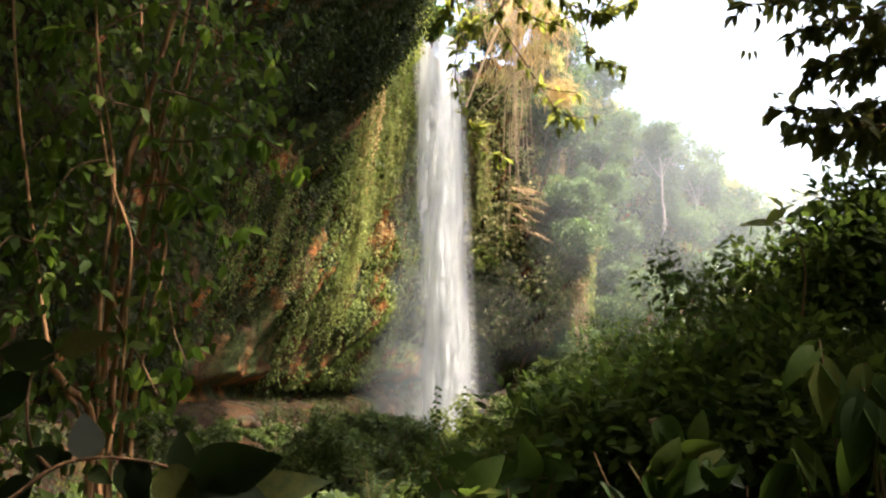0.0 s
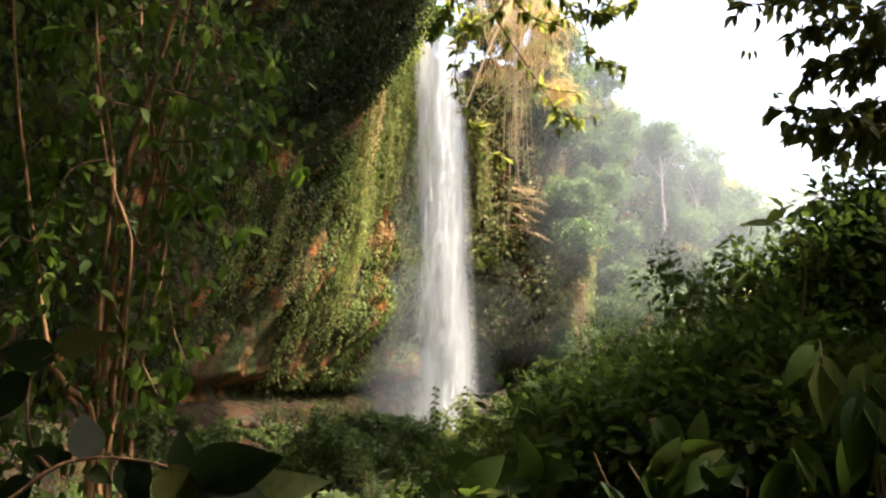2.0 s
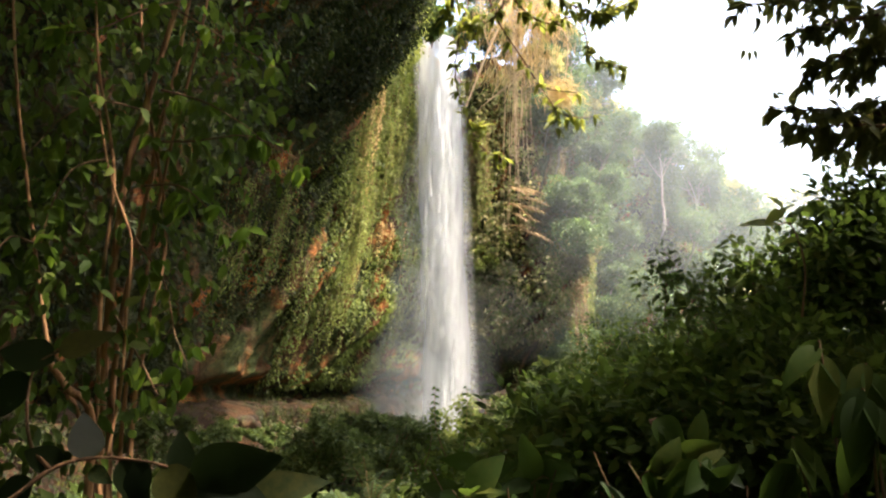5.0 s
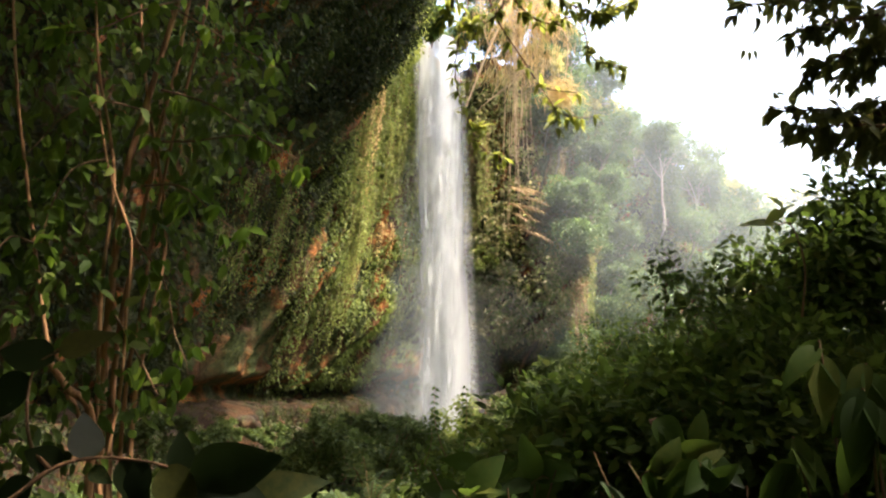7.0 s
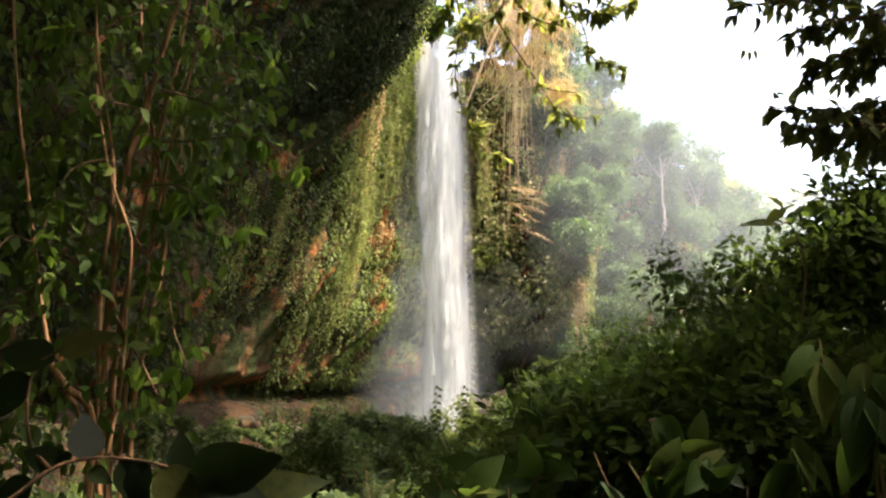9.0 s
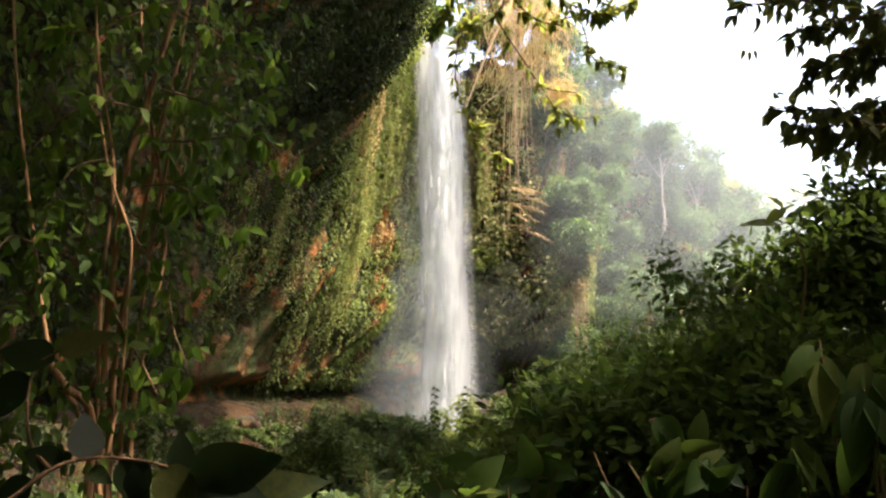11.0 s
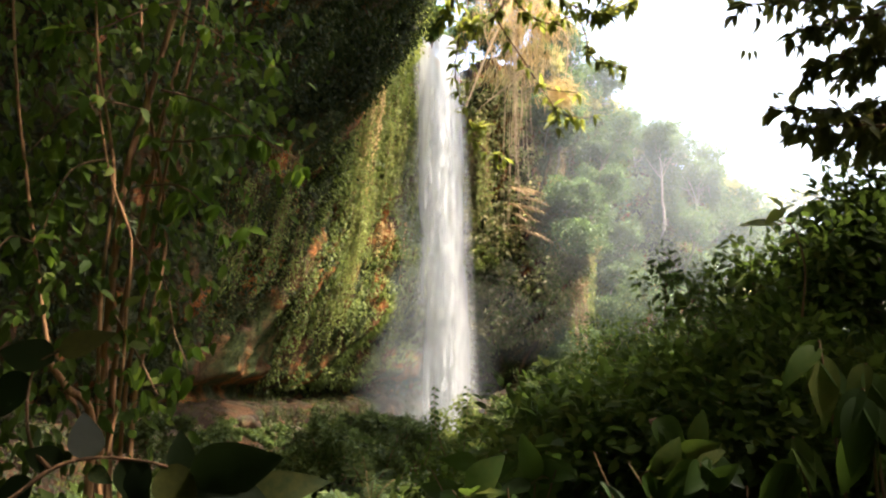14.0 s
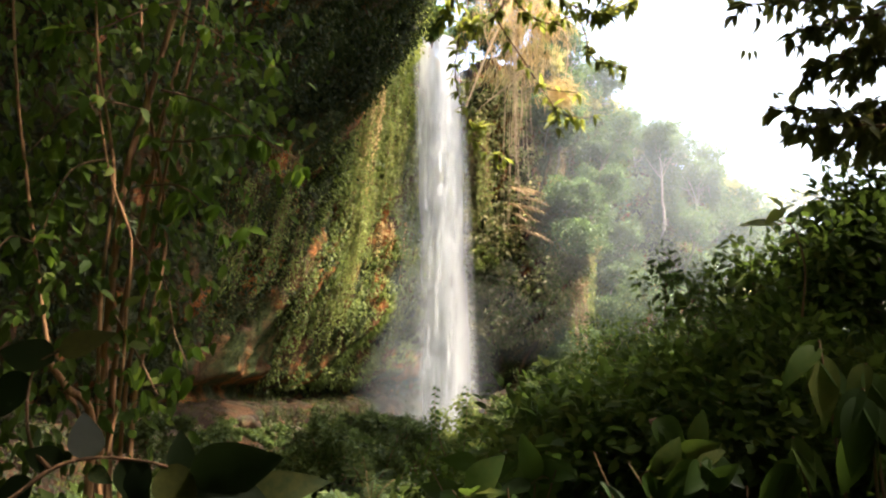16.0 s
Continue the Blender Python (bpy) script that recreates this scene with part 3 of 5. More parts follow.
def plant(name, base, tips, label, category, material, mass, seed, leaf=0.12, wide=0.5, count=14, reach=0.45, stem_r=0.012, fill=0, fill_size=0.1,
          droop=0.25, face=(0.25, -0.2, 0.9), group="", bark=None, fold=0.35, curl=0.18, sag=0.3):
    """Stems from the base to every tip, twigs round the tips, single leaves on the twigs; an inner mass of leaves behind them."""
    rng = np.random.default_rng(seed)
    root = empty(name, base, label, category, group)
    base = np.array(base)
    kinds = [leaf_mesh("leaf", material, wide * k, fold, curl * c) for k, c in ((0.9, 0.6), (1.0, 1.0), (1.15, 1.5))]
    bark = bark or BARK
    pos, axes = [], []
    for tip in tips:
        tip = np.array(tip) - base
        mid = np.array([rng.normal() * 0.08, rng.normal() * 0.08, sag * rng.uniform(0.3, 1.0)]) * np.linalg.norm(tip) * 0.4
        line = curve((0, 0, -0.05), tip, mid, 10, rng, 0.012)
        pieces = [tube(line, stem_r, stem_r * 0.35, 6)]
        for _ in range(max(3, count // 4)):
            t = rng.uniform(0.55, 1.0) * 9
            i = min(int(t), 8)
            a = line[i] + (line[i + 1] - line[i]) * (t - i)
            d = rand_dirs(1, rng)[0] * [1, 1, 0.7]
            b = a + d * reach * rng.uniform(0.5, 1.0)
            twig = curve(a, b, (0, 0, 0.03), 5, rng, 0.008)
            pieces.append(tube(twig, stem_r * 0.4, stem_r * 0.15, 4))
            for q in range(4):
                e = twig[min(4, 1 + q)]
                w = rand_dirs(1, rng)[0] * 0.8 + d * 0.6 + np.array([0, 0, -droop])
                normal = np.array(face) + rand_dirs(1, rng)[0] * 0.45
                part("leaf", kinds[rng.integers(3)], root, at=aim(e, w, normal, leaf * rng.uniform(0.65, 1.2)))
            pos.append(b)
        v, f = joined(pieces)
        part("stem", mesh_of("stem", v, f, bark, True), root)
        if fill:
            n = fill
            d = rand_dirs(n, rng) * rng.uniform(0.2, 1.0, (n, 1)) * reach * 1.3
            pos_f = tip + d - np.array([0, 0, reach * 0.3])
            axes.append((pos_f, d + rand_dirs(n, rng) * 0.3 + [0, 0, -droop * 0.3]))
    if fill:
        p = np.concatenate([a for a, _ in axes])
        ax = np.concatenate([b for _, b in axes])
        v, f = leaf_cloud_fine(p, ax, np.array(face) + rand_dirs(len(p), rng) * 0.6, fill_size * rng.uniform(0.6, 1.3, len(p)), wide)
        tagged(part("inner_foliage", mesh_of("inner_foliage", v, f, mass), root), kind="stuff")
    return root


# ---- the waterfall ----
FALL_X, FALL_Y, LIP_Z = -0.45, 69.0, 36.8


def water_sheet(name, width, height, seed, material, bend=0.35, flare=1.15, drift=0.0):
    """A curved hanging sheet of water, uneven in depth; top at z = 0."""
    nu, nv = 17, 28
    v, uv = [], []
    for j in range(nv):
        t = j / (nv - 1)
        w = width * (1 + (flare - 1) * t)
        for i in range(nu):
            s = i / (nu - 1) - 0.5
            sway = drift * (t * 1.4 - 0.4 * t * t)
            y = -bend * width * math.cos(s * math.pi) * 0.5 + 0.22 * fractal((s * 3 + seed * 7.7, t * height * 0.25, seed), 1.0, 3)
            v.append((s * w + sway, y, -t * height))
            uv.append((s + 0.5, t))
    f = [(j * nu + i, j * nu + i + 1, (j + 1) * nu + i + 1, (j + 1) * nu + i) for j in range(nv - 1) for i in range(nu - 1)]
    me = mesh_of(name, v, f, material, True)
    layer = me.uv_layers.new(name="UVMap")
    idx = np.zeros(len(me.loops), dtype=np.int32)
    me.loops.foreach_get("vertex_index", idx)
    layer.data.foreach_set("uv", np.array(uv, dtype=np.float32)[idx].ravel())
    return me


FALLING = []


def build_waterfall():
    fall = empty("waterfall", (FALL_X, FALL_Y, LIP_Z), "tall white waterfall plunging in one narrow column", "waterfall")
    part("water_core", water_sheet("water_core", 4.9, 38.5, 1, WATER_CORE, 0.8, 1.3, 0.75), fall)
    rng = np.random.default_rng(5)
    kinds = [water_sheet("falling_water", w, h, k + 3, WATER_FALL, 0.3, 1.12) for k, (w, h) in enumerate(((1.6, 7), (2.1, 9), (1.3, 6), (1.9, 8), (2.4, 7.5), (1.5, 10)))]
    count = 30
    for k in range(count):
        piece = part("falling_water", kinds[k % 6], fall)
        x = (((k * 0.618) % 1.0) - 0.5) * 2.7
        FALLING.append((piece, x, -2.0 + abs(x) * 0.7 - rng.uniform(0, 0.5), (k + rng.uniform(-0.3, 0.3)) / count, rng.uniform(-40, 55)))
    return fall


def fall_motion():
    """Water falls from the lip into the pool, round after round; it leaves the rock behind the lip and sinks below the pool."""
    drop, v0, acc = 46.0, 3.0, 8.2
    last = (-v0 + math.sqrt(v0 * v0 + 2 * acc * drop)) / acc
    beat = last + 1 / FPS
    for piece, x, y, phase, yaw in FALLING:
        rows, start = [], -phase * beat
        stamps = [last * q for q in (0, 0.08, 0.16, 0.26, 0.4, 0.6, 0.8, 1.0)]
        events = []
        while start < 16.0 + beat:
            for t in stamps:
                fallen = v0 * t + 0.5 * acc * t * t
                lean = 1 - max(0.0, 1 - t / (0.3 * last)) ** 2
                spread = 1 + 0.2 * fallen / drop
                events.append((start + t, pose(x * spread + 0.95 * fallen / drop, 5.5 + (y - 5.5) * lean, 0.5 - fallen, 0, 0, yaw)))
            start += beat
        inside = [e for e in events if 0 < e[0] < 16.0]
        first = [e for e in events if e[0] <= 0][-1]
        after = [e for e in events if e[0] >= 16.0][0]

        def between(a, b, t):
            k = (t - a[0]) / max(b[0] - a[0], 1e-6)
            return (t, a[1].lerp(b[1], k))

        rows = [between(first, inside[0], 0.0)] + inside + [between(inside[-1], after, 16.0)]
        kept, seen = [], set()
        for t, m in rows:
            if frame(t) not in seen:
                seen.add(frame(t))
                kept.append((t, m))
        walk(piece, kept)


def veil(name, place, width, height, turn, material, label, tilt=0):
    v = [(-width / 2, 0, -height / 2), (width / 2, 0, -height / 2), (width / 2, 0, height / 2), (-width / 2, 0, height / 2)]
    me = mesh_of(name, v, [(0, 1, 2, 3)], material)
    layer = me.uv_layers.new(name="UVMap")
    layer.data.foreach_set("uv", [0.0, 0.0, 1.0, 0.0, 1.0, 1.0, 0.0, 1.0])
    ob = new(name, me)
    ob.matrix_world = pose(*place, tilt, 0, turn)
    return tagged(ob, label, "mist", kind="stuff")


# ======== the place ========
build_ground()
build_cliff()
build_waterfall()
cliff_cover()

# spray, and flat tilted sheets that stand in for the sunlit haze
HAZE = "flat translucent sheet standing in for sunlit haze in the gorge"
veil("mist", (29, 79, 40), 46, 64, 6, THIN_HAZE_SHEET, HAZE, -32)
veil("mist", (38, 86, 40), 66, 70, 8, HAZE_SHEET, HAZE, -32)
veil("mist", (46, 96, 42), 96, 84, 8, HAZE_SHEET, HAZE, -32)
veil("mist", (58, 114, 42), 124, 96, 6, HAZE_SHEET, HAZE, -32)
veil("mist", (80, 150, 44), 200, 120, 4, HAZE_SHEET, HAZE, -32)
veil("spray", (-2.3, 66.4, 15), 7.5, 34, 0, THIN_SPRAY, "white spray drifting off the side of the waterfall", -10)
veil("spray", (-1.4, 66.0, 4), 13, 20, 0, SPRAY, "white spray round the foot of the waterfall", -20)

# overhanging block with its green skirt
block, block_v = displaced_rock("overhanging_rock", (-10.99, 54.00, 36.56), (9.0, 7.0, 11.8), 2, SHADE_DARK_ROCK, "overhanging limestone block joined to the cliff, rock colour darkened for its shade", "rock", 0.3, 44, kind="structure")


def block_cover():
    rng = np.random.default_rng(8)
    c = np.array((-10.99, 54.00, 36.56))
    pick = block_v[rng.integers(0, len(block_v), 60000)]
    out = unit((pick - c) / np.array([9.0, 7.0, 11.8]))
    side = out[:, 0] * 0.8 - out[:, 1] * 0.25 + np.array([0.45 * fractal(q, 0.35, 3) for q in pick])
    ok = side > 0.42
    p, out = pick[ok], out[ok]
    n = len(p)
    p = p + out * np.abs(rng.normal(size=(n, 1))) * 0.5 + rng.normal(size=(n, 3)) * 0.3
    v, f = leaf_cloud(p, out * 0.5 + rand_dirs(n, rng) * 0.6 + [0, 0, -0.8], out + rand_dirs(n, rng) * 0.5 + [0, 0, 0.5], 0.3 * rng.uniform(0.5, 1.3, n))
    tagged(new("creepers", mesh_of("creepers", v, f, L_VINE)), "bright green creepers hanging over the rock's edge", "creepers", kind="stuff")


block_cover()

# hanging curtains of vines on the wall beside the fall
rng_v = np.random.default_rng(21)
for k in range(36):
    x = -12.5 + 9.9 * (k + rng_v.uniform(0, 0.8)) / 36
    y = 61 + (x + 12.5) * 1.45
    i = path_index(x, y)
    z = rng_v.uniform(15, 33)
    row = int((z + 3) / 40 * (NZ - 1))
    tops = [tuple(GRID[min(NS - 1, i + d), row] + np.array([*INWARD[i], 0]) * 0.5) for d in (-2, 0, 2)]
    hanging_vines("vine_curtain", tops, [rng_v.uniform(5, 12) for _ in tops], L_STRAW if k in (5, 14) else L_VINE,
                  "dry straw-coloured vines hanging down the wall" if k in (5, 14) else "yellow-green vines hanging down the wall", 300 + k, 0.26, 0.5, 8, 9, -0.2)
for k in range(8):
    x = -16.5 + 6 * k / 8
    i = path_index(x, 44 + k * 2.2)
    row = int((rng_v.uniform(12, 24) + 3) / 40 * (NZ - 1))
    tops = [tuple(GRID[i + d, row] + np.array([*INWARD[i], 0]) * 0.5) for d in (-2, 0, 2)]
    hanging_vines("vine_curtain", tops, [rng_v.uniform(4, 9) for _ in tops], L_CLIFF, "dark green vines hanging in the shade of the wall", 340 + k, 0.24, 0.5, 7, 8, -0.3)
for k in range(14):
    x = 3.4 + 9 * (k + rng_v.uniform(0, 0.7)) / 14
    i = path_index(x, 76 + x * 0.35)
    row = int((rng_v.uniform(12, 33) + 3) / 40 * (NZ - 1))
    tops = [tuple(GRID[i + d, row] + np.array([*INWARD[i], 0]) * 0.5) for d in (-2, 0, 2)]
    hanging_vines("vine_curtain", tops, [rng_v.uniform(5, 10) for _ in tops], L_DRY if k % 2 == 1 else L_VINE,
                  "dry brownish vines hanging beside the water" if k % 2 == 1 else "green vines hanging beside the water", 360 + k, 0.28, 0.5, 7, 8)

# shrubs clinging to the wall beside the water; bright leaf colours replace missing light
for k in range(22):
    x = 3.2 + 11.5 * (k + rng_v.uniform(0, 0.9)) / 22
    i = path_index(x, 77 + x * 0.35)
    z = (4, 9, 14, 6.5, 11.5, 17, 2.5, 20)[k % 8] + rng_v.uniform(-1, 1)
    p = GRID[i, int((z + 3) / 40 * (NZ - 1))] + np.array([*INWARD[i], 0]) * 0.2
    bush(tuple(p), rng_v.uniform(1.8, 3.0), rng_v.uniform(1.2, 1.9), "brownish green shrub clinging to the wall beside the water" if k % 3 == 1 else "olive green shrub clinging to the wall beside the water",
         L_OLIVE_LIT if k % 3 == 1 else L_VINE, 520 + k, 12, 150, 0.34, "shrubs on the wall")

# ledge boulders at the cliff's foot
for k, (spot, radii) in enumerate((((-9.46, 50.00, 1.26), (1.0, 0.8, 0.7)), ((-11.70, 52.00, 1.13), (1.1, 0.9, 0.6)), ((-8.41, 56.00, 1.76), (1.2, 1.0, 0.55)), ((-12.73, 50.00, 2.14), (1.0, 0.8, 0.5)),
                                   ((3.72, 68.00, 1.97), (2.2, 1.4, 1.2)), ((5.78, 69.00, 2.90), (1.8, 1.2, 1.1)), ((-13.84, 44.00, 1.66), (0.9, 0.8, 0.5)), ((-1.73, 16.00, 2.62), (0.16, 0.14, 0.13)), ((-2.08, 15.00, 2.64), (0.22, 0.2, 0.14)))):
    displaced_rock("boulder", spot, radii, 20 + k, LEDGE, "pale brown limestone boulder at the foot of the cliff" if k < 7 else "small pale stone among the bushes", "rock", 0.4, 14)

# wooded slope beyond the fall
rng_t = random.Random(4)
for k in range(96):
    x = 8.5 + 55 * (k / 96) ** 1.15
    i = path_index(x, 78 + (x - 9) * 0.85)
    z = ((4, 30, 13, 36, 21, 9, 33, 26, 17, 36)[k % 10] + rng_t.uniform(-2, 2)) * (1.0 if x < 19 else 0.88)
    row = min(NZ - 1, max(0, int((z + 3) / 40 * (NZ - 1))))
    p = GRID[i, row]
    r = rng_t.uniform(2.3, 3.5)
    tree((p[0], p[1], p[2] - 0.3), rng_t.uniform(3.8, 6.0), (r, r, r * 0.95),
         "hazy yellow-green tree on the wooded slope" if k % 13 == 3 else "hazy green broadleaf tree on the wooded slope",
         L_YELLOW if k % 13 == 3 else L_FOREST, BARK_PALE, 100 + k, 20, 150, 0.38, (INWARD[i][0] * 1.5, INWARD[i][1] * 1.5), 0.14)
for k, (spot, h, r) in enumerate((((25.87, 88.00, 22.87), 13, 2.8), ((23.10, 92.00, 26.69), 11, 3.2), ((31.04, 94.00, 21.96), 11, 3.0), ((39.20, 104.00, 23.8), 9, 4.2), ((47.11, 112.00, 23.6), 8, 4.2), ((18.53, 86.00, 32.55), 9, 3.0),
                                  ((14.34, 82.00, 35.88), 9, 3.0), ((11.09, 81.00, 38.15), 9, 3.0), ((7.56, 80.00, 39.72), 9, 3.0), ((66.59, 140.00, 29.39), 9, 5.0), ((79.20, 150.00, 31.16), 10, 5.5), ((4.26, 82.00, 44.02), 8, 3.0), ((1.06, 84.00, 46.39), 7, 3.0))):
    tree(spot, h, (r, r, r * 0.9), "tall pale-stemmed tree standing out against the sky" if k < 3 else "yellowish sunlit tree on the far rim" if k in (3, 4, 9) else "green tree leaning out on the cliff rim",
         L_YELLOW if k in (3, 4, 9) else L_FOREST, BARK_PALE, 200 + k, 22, 150, 0.42, (0, 0), 0.17, "trees on the slope", 0.72)

# dark leaf tuft above the lip
bush((-0.97, 62, 33.15), 4.6, 1.45, "dark leafy tuft hanging over the lip of the fall", L_NEAR, 77, 26, 420, 0.34, "bushes on the cliff rim")


# old fig on the rim with golden dry roots
def fig_tree():
    rng = np.random.default_rng(61)
    base = np.array((4.84, 72.00, 47.22))
    root = empty("fig_tree", tuple(base), "pale-stemmed fig on the cliff rim with golden hanging roots", "tree")
    for pts, r in (([(4.84, 72.00, 47.22), (6.72, 70.00, 41.81), (4.43, 67.20, 35.78), (1.97, 67.00, 29.34)], 0.17), ([(4.84, 72.00, 47.22), (9.61, 69.00, 40.10), (7.63, 67.00, 33.45), (3.42, 67.00, 29.61)], 0.1),
                   ([(4.84, 72.00, 47.22), (8.12, 70.00, 42.41), (11.56, 68.00, 37.29), (11.41, 68.00, 32.21)], 0.1), ([(4.84, 72.00, 47.22), (3.65, 70.00, 40.61), (5.09, 68.00, 33.32), (4.64, 68.00, 31.09)], 0.07),
                   ([(4.84, 72.00, 47.22), (5.88, 70.00, 41.21), (7.00, 68.00, 36.72), (7.09, 68.00, 32.76)], 0.12)):
        v, f = tube(bend(np.array(pts) - base, 18), r, r * 0.45, 7)
        part("limb", mesh_of("limb", v, f, ROOT, True), root)
    for k in range(26):
        a = np.array((6.80, 67.50, 37.05)) + rng.normal(size=3) * [0.75, 0.5, 1.6]
        span = rng.uniform(8, 21) if k < 18 else rng.uniform(3, 8)
        line = curve(a, a + [rng.normal() * 0.35, 0.2, -span], (rng.normal() * 0.25, 0, 0), 14, rng, 0.05)
        v, f = tube(line - base, 0.035, 0.016, 5)
        part("hanging_root", mesh_of("hanging_root", v, f, ROOT, True), root)
    pos, ax = [], []
    for centre, spread, n, fall in (((6.49, 67.80, 39.48), (2.6, 0.8, 1.6), 1000, (0, 0, -1.0)), ((7.20, 67.60, 35.12), (1.7, 0.7, 1.4), 900, (-0.1, 0, -1.0)), ((10.51, 67.40, 31.41), (0.8, 0.5, 0.6), 600, (0.6, 0, -0.6)), ((9.43, 67.80, 38.91), (1.8, 0.8, 1.2), 900, (0.3, 0, -0.8))):
        p = np.array(centre) + rng.normal(size=(n, 3)) * spread
        pos.append(p - base)
        ax.append(np.array(fall) + rng.normal(size=(n, 3)) * 0.35)
    pos, ax = np.concatenate(pos), np.concatenate(ax)
    v, f = leaf_cloud(pos, ax, rand_dirs(len(pos), rng), rng.uniform(0.6, 1.7, len(pos)), 0.05)
    tagged(part("root_mat", mesh_of("root_mat", v, f, L_STRAW), root, "golden mat of dry fine roots"), kind="stuff")
    v, f = crown_cloud(np.array((6.59, 71.00, 46.01)) - base, (3.6, 2.4, 2.4), 9, 110, 0.4, rng)
    part("crown", mesh_of("crown", v, f, L_YELLOW), root)


fig_tree()


def dry_fronds():
    rng = np.random.default_rng(62)
    base = np.array((6.70, 73.00, 23.71))
    root = empty("dry_fronds", tuple(base), "layers of withered brown fronds hanging from the wall", "dead fronds")
    for k in range(15):
        start = base + rng.normal(size=3) * [0.5, 0.2, 0.3] - [0, 0.3, k * 0.34]
        compound_frond(root, start - base, start - base + [rng.uniform(1.8, 3.3), -0.6, -rng.uniform(0.6, 1.6)], (0, 0, 0.35), 0.7, 34, L_DRY, rng, thin=0.07)


dry_fronds()
for k, spot in enumerate(((3.05, 76.00, 40.49), (5.18, 77.00, 39.36), (7.33, 77.50, 38.62), (9.79, 78.00, 37.55), (0.78, 77.00, 38.53), (-5.05, 68.00, 39.01), (2.47, 77.00, 39.04))):
    bush(spot, 4.0, 2.2, "green bush hanging over the cliff rim", L_VINE if k == 5 else L_FOREST, 470 + k, 12, 160, 0.38, "bushes on the cliff rim")

# bushes between the path and the pool
for k, (spot, h, r, big) in enumerate((((-2.61, 20.00, 2.23), 1.7, 1.1, 0.12), ((-1.92, 21.00, 2.14), 1.9, 1.1, 0.12), ((-1.13, 19.00, 2.35), 1.7, 1.0, 0.12), ((-0.77, 22.00, 1.99), 1.7, 1.1, 0.12), ((-3.04, 18.00, 1.98), 1.2, 1.1, 0.12),
                                       ((1.30, 24.00, 2.08), 2.0, 1.6, 0.14), ((2.52, 28.00, 2.24), 1.8, 1.7, 0.14), ((3.27, 26.00, 2.59), 2.1, 1.8, 0.14), ((3.88, 24.00, 2.91), 2.6, 1.8, 0.14), ((0.26, 23.00, 1.87), 1.6, 1.4, 0.13),
                                       ((-10.21, 47.00, 0.65), 1.5, 1.6, 0.2), ((-12.76, 47.00, 1.30), 1.2, 1.5, 0.2), ((-8.73, 51.00, 0.95), 1.1, 1.5, 0.2), ((-6.79, 56.00, 1.25), 1.0, 1.6, 0.2), ((-3.43, 16.00, 2.05), 1.0, 1.0, 0.12), ((-5.98, 22.00, 1.54), 1.3, 1.4, 0.13), ((-7.07, 22.00, 1.69), 1.6, 1.5, 0.13), ((-7.57, 20.00, 2.09), 1.8, 1.4, 0.13), ((-1.56, 17.00, 1.85), 2.15, 1.0, 0.12), ((-2.87, 18.00, 1.7), 2.15, 1.0, 0.12), ((-1.96, 15.00, 2.12), 1.95, 1.0, 0.12))):
    bush(spot, h, r, "leafy green bush on the slope above the pool", L_CLIFF if k in (5, 9) else L_UNDER, 400 + k, 16, 260, big)

# low undergrowth between the path and the pool
def undergrowth():
    rng = np.random.default_rng(17)
    n = 52000
    y = rng.uniform(3.5, 52, n)
    x = rng.uniform(-1, 1, n) * (3 + y * 0.62)
    keep = np.hypot((x - 1) / 23.5, (y - 58) / 20.0) > 1.0
    x, y = x[keep], y[keep]
    z = np.array([ground_height(a, b) for a, b in zip(x, y)])
    tall = np.array([max(0.0, 0.3 + 0.7 * fractal((a, b, 3), 0.4, 3)) for a, b in zip(x, y)]) * np.clip((y - 2) / 8, 0.2, 1)
    p = np.stack([x, y, z + rng.uniform(0, 1, len(x)) * tall], 1)
    v, f = leaf_cloud(p, rand_dirs(len(x), rng) + [0, 0, 0.3], rand_dirs(len(x), rng) * 0.6 + [0, -0.2, 1], rng.uniform(0.12, 0.34, len(x)), 0.5)
    tagged(new("undergrowth", mesh_of("undergrowth", v, f, L_UNDER)), "low green undergrowth covering the slope above the pool", "undergrowth", kind="stuff")


undergrowth()

# fern fronds and a small palm by the path
fern_root = empty("palm_fern", (-0.73, 8.00, 3.35), "small palm-like fern with narrow green leaflets", "fern")
rng_f = np.random.default_rng(3)
o = np.array((-0.73, 8.00, 3.35))
for tip in ((-0.93, 7.60, 3.85), (-0.86, 8.40, 3.85), (-0.52, 7.80, 3.78), (-0.37, 8.20, 3.63), (-1.06, 7.70, 3.62), (-0.61, 7.20, 3.75)):
    compound_frond(fern_root, (0, 0, 0), np.array(tip) - o, (0, 0, 0.12), 0.16, 26, L_UNDER, rng_f)

# thicket along the path: several shrubs
SHRUB = "dense dark green shrub with oval leaves"
plant("shrub", (1.85, 6.4, gz(1.85, 6.4)), [(1.85, 6.30, 5.53), (2.02, 6.20, 5.28), (2.14, 6.00, 5.08), (2.23, 6.50, 5.51), (2.36, 6.20, 5.28), (2.19, 5.80, 4.89)],
      SHRUB, "shrub", L_LEAF, L_NEAR, 21, 0.074, 0.55, 40, 0.22, 0.012, 144, 0.081, group="thicket")
plant("shrub", (2.9, 6.0, gz(2.9, 6.0)), [(2.44, 6.00, 5.53), (2.48, 5.70, 5.39), (2.80, 5.80, 5.63), (3.10, 6.00, 5.91), (2.64, 5.60, 5.25), (2.40, 5.60, 5.09), (2.97, 5.80, 5.54)],
      SHRUB, "shrub", L_LEAF, L_NEAR, 22, 0.077, 0.55, 40, 0.28, 0.014, 352, 0.089, group="thicket")
